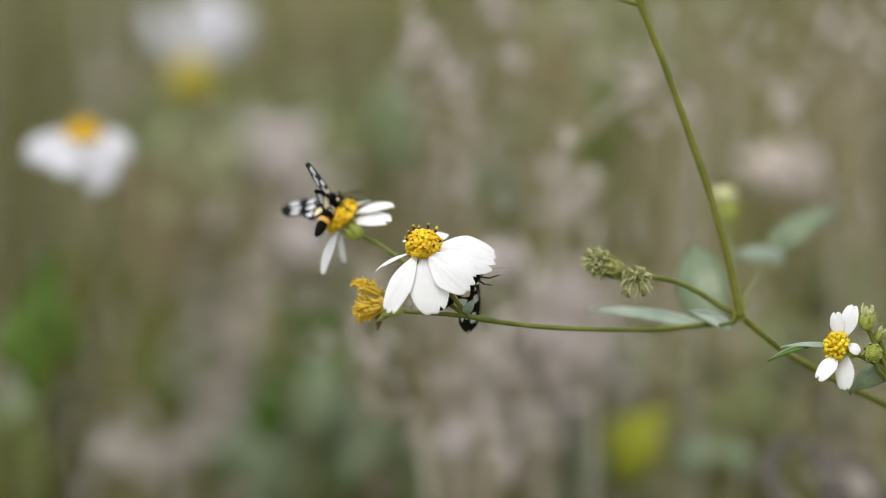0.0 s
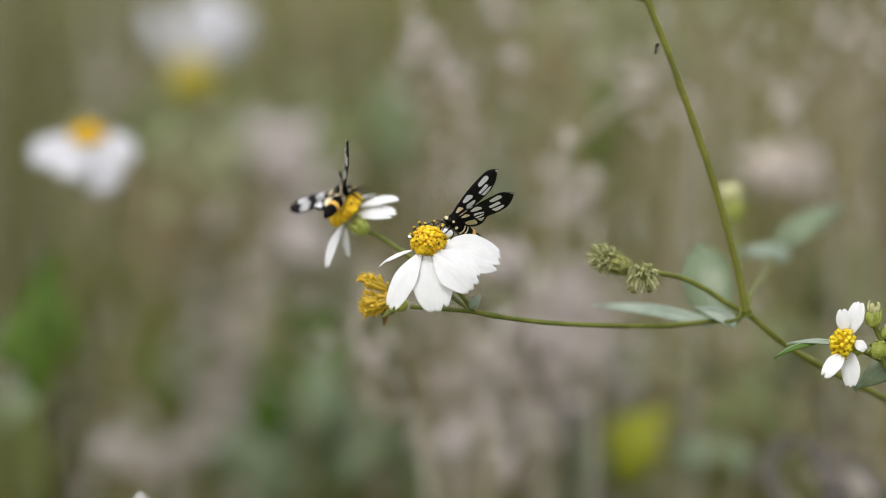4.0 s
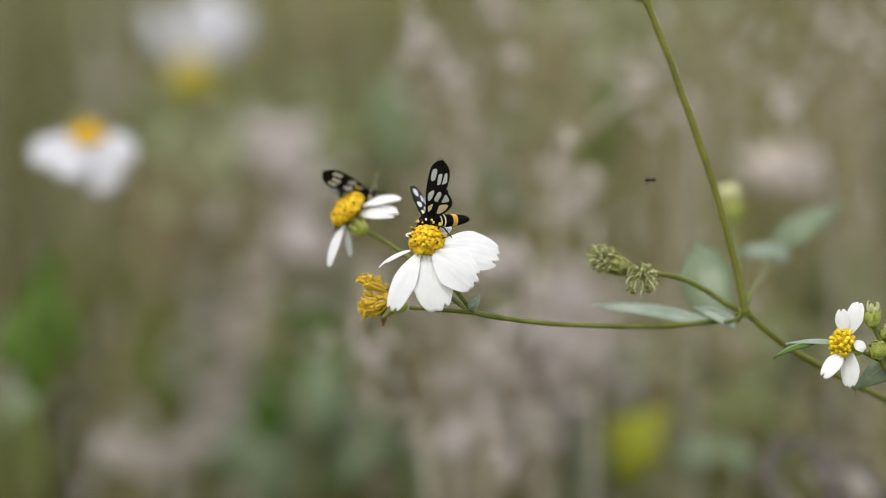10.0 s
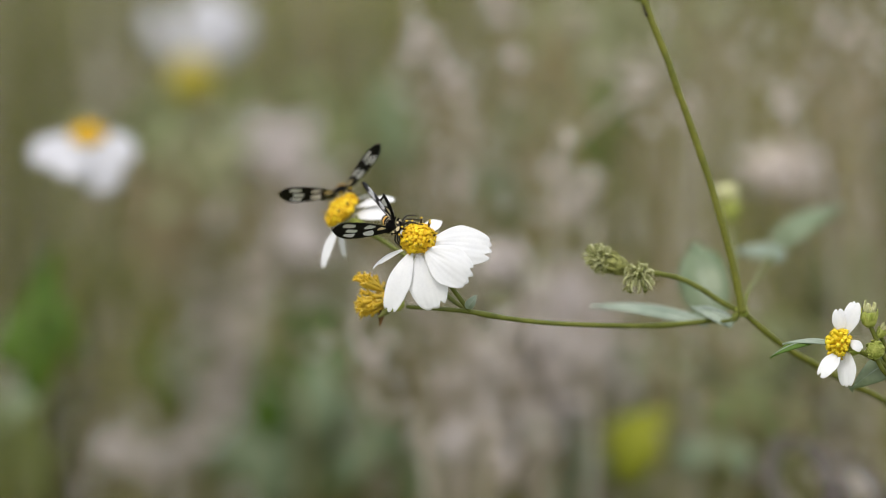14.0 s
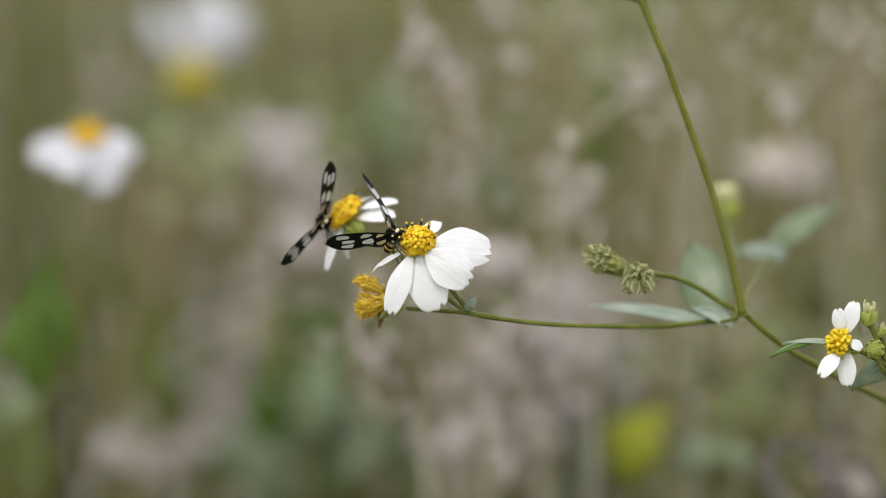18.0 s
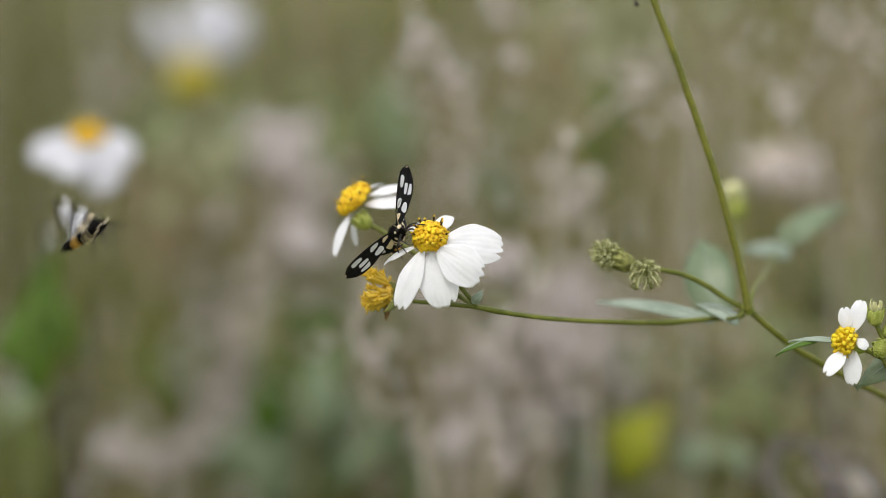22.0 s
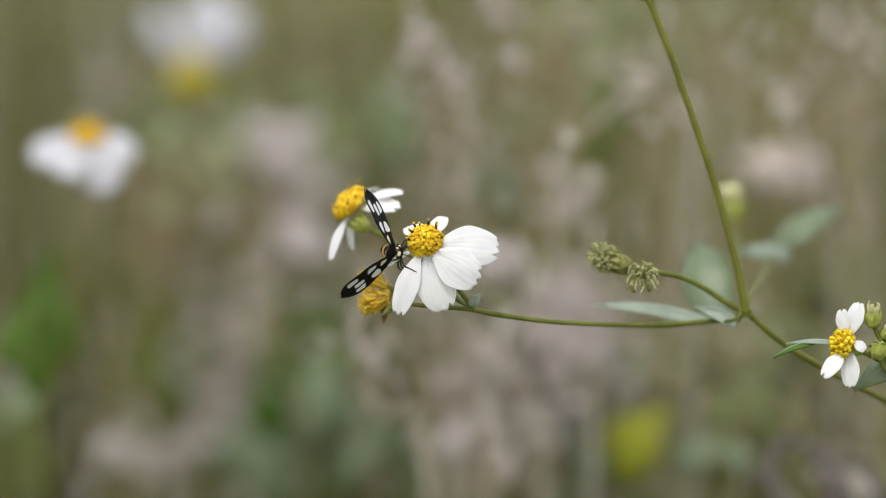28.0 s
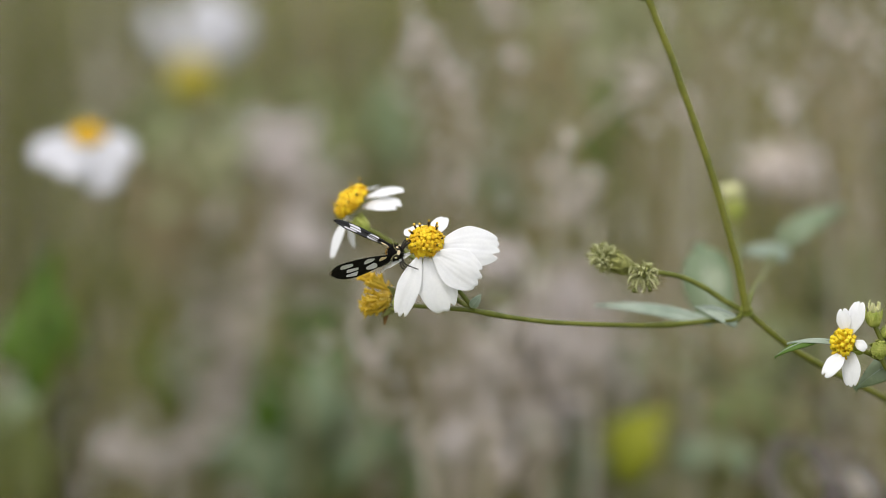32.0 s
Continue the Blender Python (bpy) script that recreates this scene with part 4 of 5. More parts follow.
for cx, cy, wx, wy, d, n, size in ((505, 300, 84, 66, 0.92, 7, 30), (1395, 300, 40, 24, 0.84, 3, 26), (975, 630, 34, 100, 0.86, 10, 34), (860, 780, 50, 40, 0.80, 2, 18), (1040, 640, 50, 80, 0.92, 5, 30), (250, 810, 50, 40, 0.92, 2, 22), (430, 590, 66, 100, 1.02, 5, 30), (520, 740, 80, 60, 1.0, 5, 30)):
    for k in range(n):
        x, y = wild.gauss(cx, wx * 0.5), wild.gauss(cy, wy * 0.4)
        dry_weed(x, y, d + wild.uniform(-0.04, 0.04), [(wild.gauss(cx, wx), wild.gauss(cy, wy), size * wild.uniform(0.6, 1.1)) for q in range(5)], LILAC, 900 + 20 * n + k)
for i in range(52):
    x, y = wild.uniform(560, 1640), wild.uniform(-40, 860)
    d = wild.uniform(0.70, 0.92)
    if x < 720 and y < 330:
        x += 420
    if 990 < x < 1300 and 130 < y < 430:
        y += 440
    tufts = [(x + wild.gauss(0, 52), y + wild.gauss(0, 48), wild.uniform(4, 15)) for k in range(wild.randint(5, 9))]
    dry_weed(x, y, d, tufts, MAUVE if wild.random() < 0.7 else STRAW, 300 + i)
for i in range(64):
    x, y = wild.uniform(-80, 1650), wild.uniform(60, 940)
    if (x < 260 and y < 620) or (560 < x < 780 and y < 260):
        x, y = x + 700, y + 240
    if x > 960 and y < 450:
        x, y = x - 120, y + 430
    tufts = [(x + wild.gauss(0, 80), y + wild.gauss(0, 60), wild.uniform(10, 24)) for k in range(8)]
    dry_weed(x, y, wild.uniform(0.96, 1.3), tufts, (MAUVE, LILAC, STRAW)[i % 3], 1500 + i)
for i in range(10):
    x, y = wild.uniform(740, 1560), wild.uniform(0, 420)
    tufts = [(x + wild.gauss(0, 46), y + wild.gauss(0, 42), wild.uniform(7, 15)) for k in range(6)]
    dry_weed(x, y, wild.uniform(0.72, 0.84), tufts, LILAC if i % 2 else MAUVE, 1700 + i)
for cx, cy, wx, wy, n, mat in ((1020, 40, 60, 30, 5, PANICLE), (300, 390, 70, 50, 5, STRAW), (330, 300, 50, 40, 3, PANICLE), (1330, 700, 150, 110, 10, PANICLE), (1180, 640, 90, 60, 6, PANICLE), (1080, 840, 70, 40, 5, MAUVE), (1220, 840, 70, 40, 6, PANICLE), (860, 640, 60, 90, 5, MAUVE), (820, 820, 80, 40, 4, MAUVE), (640, 560, 40, 50, 3, MAUVE)):
    for k in range(n):
        x, y = wild.gauss(cx, wx * 0.7), wild.gauss(cy, wy * 0.7)
        tufts = [(wild.gauss(x, 60), wild.gauss(y, 46), wild.uniform(16, 32)) for q in range(7)]
        dry_weed(x, y, wild.uniform(0.88, 1.04), tufts, mat, 1900 + 30 * n + k, "grass stalk with loose pale green panicles" if mat is PANICLE else "dry weed stalk with fluffy pale mauve seed heads")


def tuft(x, y, d, wide, count, mat, label, seed):
    """A dense tuft of grass whose top stands at (x, y) of the sheet, d metres off."""
    rng = random.Random(seed)
    top = far(x, y, d)
    m = thing("grass_tuft", Matrix.Translation((top.x, top.y, -0.02)), label, "grass", "grass tufts")
    k = U * d / FOCUS
    for g in range(3):
        bm = bmesh.new()
        for i in range(count // 3):
            a = Vector((rng.gauss(0, wide * k * 0.3), rng.gauss(0, 0.03), 0))
            e = Vector((a.x + rng.gauss(0, wide * k * 0.3), a.y + rng.gauss(0, 0.04), (top.z + 0.02) * rng.uniform(0.72, 1.08)))
            tube(bm, [a, a * 0.5 + e * 0.5 + Vector((rng.gauss(0, 0.008), 0, 0.02)), e], rng.uniform(0.0018, 0.0034), 0.0006, 4, 3)
        part("sheaf", bm, mat, m, kind="stuff")
    return m


for i, (x, y, d, wide, count, mat) in enumerate((
        (630, 110, 1.5, 130, 60, UMBER), (20, 30, 1.5, 120, 60, UMBER), (150, 380, 1.15, 110, 45, UMBER), (1130, 330, 1.05, 90, 40, UMBER),
        (690, 660, 1.0, 60, 18, BLADE), (1050, 140, 1.1, 70, 50, UMBER), (300, 170, 1.4, 160, 60, BLADE), (1550, 560, 1.1, 100, 40, BLADE),
        (560, 140, 1.35, 130, 60, UMBER), (1090, 330, 1.0, 90, 30, BLADE), (960, 20, 1.5, 130, 50, BLADE), (1290, 160, 1.2, 110, 40, BLADE), (40, 830, 0.9, 90, 30, UMBER),
        (1340, 600, 1.15, 130, 30, BLADE),
        (120, 250, 1.5, 160, 60, BLADE), (420, 30, 2.0, 240, 80, UMBER), (570, 40, 2.2, 240, 80, UMBER), (720, 30, 2.2, 200, 60, UMBER), (240, 20, 2.2, 220, 70, UMBER), (240, 560, 1.1, 120, 36, BLADE), (110, 470, 1.0, 110, 40, UMBER))):
    tuft(x, y, d, wide, count, mat, "tuft of green grass blades" if mat is BLADE else "tuft of pale dry straw" if mat is STRAW else "tuft of dark dead stalks", 500 + i)


def herb(x, y, d, leaves, mat, label, seed):
    """A low leafy herb: leaves are (x, y, length, width in squares, angle) of the sheet at the depth d."""
    rng = random.Random(seed)
    top = far(x, y, d)
    foot = Vector((top.x + rng.uniform(-0.05, 0.05), top.y + rng.uniform(0, 0.06), -0.02))
    m = thing("leafy_herb", Matrix.Translation(foot), label, "herb", "herbs in the meadow")
    bm = bmesh.new()
    tube(bm, [Vector((0, 0, 0)), (top - foot) * 0.5 + Vector((0.01, 0, 0)), top - foot], 0.0022, 0.0012, 6, 5)
    part("stalk", bm, STEM, m)
    k = U * d / FOCUS
    for lx, ly, l, w, ang in leaves:
        c = far(lx, ly, d + rng.uniform(-0.02, 0.02)) - foot
        way = Vector((math.cos(radians(ang)), rng.uniform(-0.3, 0.3), math.sin(radians(ang))))
        bm = bmesh.new()
        blade(bm, c - way * l * k / 2, c + way * l * k / 2, (rng.uniform(-0.3, 0.3), -0.7, 0.8), w * k, 0.1, 0.1, 0, (0.62, 0.72), 0.0002, 10, 6)
        ob = part("leaf", bm, mat, m)
        bm = bmesh.new()
        tube(bm, [top - foot, (top - foot + c) / 2 - Vector((0, 0, 0.003)), c - way * l * k * 0.45], 0.0008, 0.0005, 5, 3)
        part("leaf_stalk", bm, STEM, ob)
    return m


HERBS = [
    (1250, 812, 0.80, [(1240, 806, 120, 64, 10), (1280, 800, 110, 60, 160)], LEAF),
    (1330, 720, 0.84, [(1310, 712, 130, 76, 30), (1350, 740, 130, 70, 140)], HERB_PALE),
    (75, 550, 0.80, [(80, 520, 170, 70, 80), (40, 580, 150, 60, 60), (105, 570, 140, 60, 110), (70, 640, 130, 60, 80)], HERB),
    (560, 620, 0.88, [(575, 580, 120, 80, 70), (590, 640, 120, 70, 20), (510, 660, 120, 70, 130), (470, 720, 110, 70, 100)], HERB),
    (1122, 790, 0.81, [(1130, 775, 150, 120, 50), (1100, 800, 120, 100, 140), (1136, 806, 120, 90, 10)], YELLOW_LEAF),
    (1250, 800, 0.95, [(1240, 800, 150, 90, 20), (1310, 760, 130, 70, 50), (1190, 820, 110, 60, 160)], LEAF),
    (60, 720, 0.95, [(50, 715, 150, 80, 10), (30, 740, 130, 60, 160)], LEAF),
    (470, 820, 0.95, [(470, 830, 150, 80, 100), (420, 790, 130, 70, 60), (540, 840, 120, 60, 120)], LEAF),
    (690, 200, 0.95, [(690, 200, 130, 70, 80), (720, 250, 120, 60, 60)], LEAF),
    (1080, 210, 0.92, [(1080, 190, 100, 50, 60), (1060, 240, 110, 50, 100)], HERB),
    (370, 190, 1.2, [(300, 190, 140, 70, 70), (260, 220, 140, 60, 50), (430, 200, 140, 70, 110), (360, 230, 140, 70, 20)], HERB_PALE),
    (1000, 780, 0.86, [(980, 760, 150, 100, 30), (1040, 800, 140, 90, 140), (1010, 840, 130, 80, 80)], LEAF),
    (1190, 660, 0.92, [(1170, 640, 160, 100, 20), (1220, 690, 150, 90, 150), (1140, 700, 140, 90, 60), (1250, 640, 130, 80, 100)], LEAF),
    (1300, 710, 0.98, [(1290, 700, 150, 90, 40), (1350, 720, 150, 90, 130), (1400, 650, 140, 80, 60)], HERB),
    (700, 790, 0.88, [(690, 770, 140, 90, 120), (640, 800, 150, 90, 40), (740, 830, 130, 80, 80)], LEAF),
    (570, 700, 0.88, [(560, 690, 150, 100, 70), (600, 730, 140, 90, 20), (520, 760, 140, 90, 110)], LEAF),
    (350, 640, 1.05, [(340, 620, 130, 80, 70), (300, 660, 130, 80, 130)], HERB),
    (870, 300, 1.05, [(860, 290, 140, 80, 70), (880, 350, 130, 80, 110), (900, 240, 130, 70, 60)], LEAF),
    (1330, 650, 1.0, [(1330, 640, 150, 80, 30), (1250, 690, 130, 70, 150)], BLADE),
]
leafy = random.Random(31)
for cx, cy, wx, wy, n, near in ((1300, 740, 110, 90, 5, 0.92), (600, 680, 60, 110, 5, 0.92), (60, 760, 70, 60, 2, 0.92), (1480, 480, 70, 70, 3, 0.84), (860, 640, 60, 120, 2, 0.95), (640, 240, 60, 80, 2, 0.95)):
    for k in range(n):
        x, y = leafy.gauss(cx, wx * 0.7), leafy.gauss(cy, wy * 0.7)
        HERBS.append((x, y, leafy.uniform(near, near + 0.12), [(x + leafy.gauss(0, wx * 0.5), y + leafy.gauss(0, wy * 0.5), leafy.uniform(90, 150), leafy.uniform(40, 80), leafy.uniform(0, 180)) for q in range(6)], HERB_PALE))
for i, (x, y, d, leaves, mat) in enumerate(HERBS):
    herb(x, y, d, leaves, mat, "yellow-green leafy herb among the grass" if mat is YELLOW_LEAF else "pale grey-green leafy herb among the grass" if mat is HERB_PALE else "green leafy herb among the grass", 70 + i)


def far_flower(x, y, d, normal, petals, radius, label, seed, aside, skin=None, middle=None):
    """A white flower of the same kind farther off, on a stem of its own."""
    rng = random.Random(seed)
    c = far(x, y, d)
    foot = Vector((c.x + aside, c.y + 0.16, -0.02))
    m = thing("white_flower", Matrix.Translation(foot), label, "flower", "flowers in the meadow")
    k = U * d / FOCUS
    spin = SHEET.to_3x3()
    n = spin @ Vector(normal)
    o = c - foot
    bm = bmesh.new()
    tube(bm, [Vector((0, 0, 0)), o * 0.6 + Vector((0.03 if aside > 0 else -0.03, 0, 0)), o - n * 0.03 - Vector((0, -0.01, 0.015)), o - n * radius * k * 0.3], 0.0018, 0.0007, 7, 6)
    part("stalk", bm, STEM, m)
    turn = frame_of(n.orthogonal(), n)
    bm = bmesh.new()
    blob(bm, o, radius * 0.9 * k, radius * 0.9 * k, radius * 0.6 * k, turn, 0.05, 16, 10)
    for j in range(60):
        polar, a = ((j + 0.5) / 60) ** 0.55 * 1.6, j * 2.39996
        dd = turn @ Vector((math.sin(polar) * math.cos(a), math.sin(polar) * math.sin(a), math.cos(polar) * 0.7))
        blob(bm, o + dd * radius * k, 0.16 * radius * k, 0.12 * radius * k, 0.12 * radius * k, frame_of(dd, (0.3, 0.5, 0.9)), 0.2, 6, 4)
    part("disc", bm, middle or DISC, m, "golden yellow disc")
    bm = bmesh.new()
    blob(bm, o - n * radius * 0.55 * k, radius * 0.55 * k, radius * 0.55 * k, radius * 0.5 * k, turn, 0.2)
    part("calyx", bm, SEPAL, m)
    for i, (b, t, facing, width) in enumerate(petals):
        bm = bmesh.new()
        q = lambda v: o + spin @ (Vector((v[0], -v[1], v[2])) * k)
        blade(bm, q(b), q(t), spin @ Vector(facing), width * k, 0.08, 0.09, 3, nu=12, nv=8, ribs=0.01, seed=seed + i)
        part("petal", bm, skin or PETAL, m)
    return m


# The next two flowers are white; the dimness is in their petal colour.
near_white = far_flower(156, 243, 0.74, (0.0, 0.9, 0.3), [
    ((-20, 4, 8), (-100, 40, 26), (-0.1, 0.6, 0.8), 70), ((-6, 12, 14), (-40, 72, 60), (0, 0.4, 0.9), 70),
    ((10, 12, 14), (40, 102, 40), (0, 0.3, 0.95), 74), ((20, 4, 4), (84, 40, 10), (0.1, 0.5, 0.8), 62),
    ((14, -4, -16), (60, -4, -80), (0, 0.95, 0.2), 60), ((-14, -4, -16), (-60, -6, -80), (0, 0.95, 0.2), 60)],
    30, "white flower with a golden disc and drooping petals", 21, -0.22, PETAL_SHADED)
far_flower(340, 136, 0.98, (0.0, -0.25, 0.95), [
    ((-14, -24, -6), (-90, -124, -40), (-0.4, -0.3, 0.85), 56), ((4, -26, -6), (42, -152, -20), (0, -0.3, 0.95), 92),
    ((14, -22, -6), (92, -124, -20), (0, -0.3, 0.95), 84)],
    36, "white flower nodding with its golden disc below", 22, -0.3, PETAL_SHADED, DISC_FADED)
far_flower(1390, 262, 0.84, (0.0, 0.9, 0.1), [
    ((-16, 4, 8), (-70, 44, 26), (-0.1, 0.6, 0.8), 50), ((-6, 12, 14), (-26, 84, 30), (0, 0.4, 0.9), 50),
    ((6, 12, 14), (20, 86, 30), (0, 0.3, 0.95), 50), ((16, 4, 4), (68, 50, 10), (0.1, 0.5, 0.8), 50)],
    18, "fading pale flower with drooping petals", 23, 0.25, MAUVE, MAUVE)


def curled_stem(x, y, d, r, label, seed):
    """A dead stem that rises from the ground and curls over in a loop."""
    rng = random.Random(seed)
    c = far(x, y, d)
    k = U * d / FOCUS
    foot = Vector((c.x + rng.uniform(0.02, 0.08), c.y + 0.03, -0.02))
    loop = [c - foot + Vector((math.cos(a) * r * k, 0.02 * math.sin(a), math.sin(a) * r * k * 0.8)) for a in [-0.6 + i * 0.55 for i in range(9)]]
    bm = bmesh.new()
    tube(bm, [Vector((0, 0, 0)), (loop[0]) * 0.5, loop[0] * 0.9] + loop, 0.0017, 0.0008, 6, 5)
    ob = new("curled_stem", mesh_of("curled_stem", bm, DEAD))
    ob.matrix_world = Matrix.Translation(foot)
    return tagged(ob, label, "stem", "dead stems")


for i, (x, y, d, r) in enumerate(((1412, 848, 0.68, 50), (1432, 862, 0.70, 60), (1520, 880, 0.69, 42), (1345, 905, 0.74, 44))):
    curled_stem(x, y, d, r, "dead grey-brown stem curled over in a loop", 90 + i)


def dry_stalk(x0, y0, x1, y1, d, bow, mat, seed):
    """A bare bent stalk that leans across from (x0, y0) up to (x1, y1) of the sheet."""
    rng = random.Random(seed)
    low, top = far(x0, y0, d), far(x1, y1, d - rng.uniform(0, 0.06))
    foot = Vector((low.x + (low.x - top.x) * 0.4, low.y + 0.03, -0.02))
    mid = (low + top) / 2 + Vector((bow * U, 0, abs(bow) * 0.3 * U))
    bm = bmesh.new()
    tube(bm, [Vector((0, 0, 0)), (low - foot) * 0.6, low - foot, mid - foot, top - foot], 0.0012, 0.0006, 6, 6)
    m = thing("dry_stalk", Matrix.Translation(foot), "bare dry stalk leaning among the grass", "stem", "bare stalks")
    part("stalk", bm, mat, m)
    way = (top - mid).normalized()
    for k in range(3):
        c = mid.lerp(top, 0.25 + 0.35 * k) - foot
        e = c + (way + Vector((rng.uniform(-1, 1), 0, rng.uniform(-0.2, 0.8)))) * rng.uniform(0.006, 0.014)
        bm = bmesh.new()
        tube(bm, [c, c * 0.5 + e * 0.5 + Vector((0, 0, 0.001)), e], 0.0006, 0.0004, 5, 3)
        blob(bm, e, 0.0014, 0.0011, 0.0016, None, 0.4, 7, 5)
        part("twig", bm, mat, m)


for i, (x0, y0, x1, y1, d, bow, mat) in enumerate((
        (1010, 870, 840, 520, 0.78, 40, DEAD), (1080, 880, 930, 600, 0.80, -50, DEAD), (700, 860, 690, 600, 0.84, 30, UMBER), (760, 880, 620, 590, 0.74, -40, MAUVE),
        (980, 400, 1160, 120, 0.76, -60, MAUVE), (1230, 330, 1100, 130, 0.80, 60, MAUVE), (830, 380, 760, 60, 0.80, 40, MAUVE), (930, 360, 900, -20, 0.82, -30, STRAW),
        (1480, 560, 1380, 180, 0.80, 50, MAUVE), (1560, 480, 1460, 250, 0.78, -40, STRAW), (1050, 560, 1000, 300, 0.76, 30, MAUVE), (540, 860, 470, 560, 0.86, 30, STRAW),
        (330, 860, 420, 520, 0.88, 30, MAUVE), (130, 880, 90, 690, 0.80, -30, DEAD), (1330, 880, 1250, 620, 0.80, 40, STRAW), (1180, 470, 1010, 180, 0.78, 50, STRAW),
        (870, 880, 900, 560, 0.76, -40, LILAC), (640, 330, 560, 40, 0.90, 40, STRAW), (1490, 880, 1400, 640, 0.78, 30, DEAD), (1540, 330, 1500, 20, 0.82, 30, MAUVE))):
    dry_stalk(x0, y0, x1, y1, d, bow, mat, 1300 + i)


# ---- what moves ----
def sway(dx, dy, turn):
    """The plant shifted by squares of the sheet and turned about its first fork by turn (radians, clockwise)."""
    c = P(1318, 553, 0)
    return SHEET @ Matrix.Translation(Vector((dx * U, -dy * U, 0)) + c) @ Matrix.Rotation(-turn, 4, "Z") @ Matrix.Translation(BASE - c)


def nod(head, dx, dy, tip, roll=0):
    """A flower head shifted on its stalk and tipped towards the viewer (degrees)."""
    return Matrix.Translation(on(*head) + Vector((dx * U, -dy * U, 0))) @ pose(0, 0, 0, tip, 0, roll)


def perch(x, y, z, rx, ry, rz):
    """A small animal's pose on the sheet."""
    return SHEET @ Matrix.Translation(P(x, y, z)) @ pose(0, 0, 0, rx, ry, rz)


HINGE = {"moth": ((6, 8, 7), (-6, 8, 5)), "fly": ((5, 7, 5), (-8, 7, 4))}


def spread(kind, side, hind, sweep, lift, twist=0):
    """A wing's pose on its body: swept back and lifted by degrees."""
    x, y, z = HINGE[kind][hind]
    if hind:
        sweep, lift = sweep * 0.8 + (26 if kind == "moth" else 74), lift * 0.92 - 2
    return Matrix.Translation(Vector((x, side * y, z)) * U) @ pose(0, 0, 0, 0, 0, side * sweep) @ pose(0, 0, 0, side * lift) @ pose(0, 0, 0, 0, side * twist)


def flap(kind, wings, rows):
    """Keys all the wings: rows of seconds, left sweep, left lift, right sweep, right lift, left twist, right twist."""
    for side in (1, -1):
        for hind in (0, 1):
            walk(wings[side][hind], [(r[0], spread(kind, side, hind, *((r[1], r[2], r[5]) if side > 0 else (r[3], r[4], r[6])))) for r in rows])


def beat(t0, t1, rate, sweep, low, high):
    """Wing beats: a row for every thirtieth of a second."""
    rows = []
    for i in range(round((t1 - t0) * 30) + 1):
        t = t0 + i / 30
        lift = (low + high) / 2 + (high - low) / 2 * math.sin(math.tau * rate * t)
        rows.append((t, sweep, lift, sweep, lift, 0, 0))
    return rows


NEAR_FOOT = near_white.matrix_world.copy()


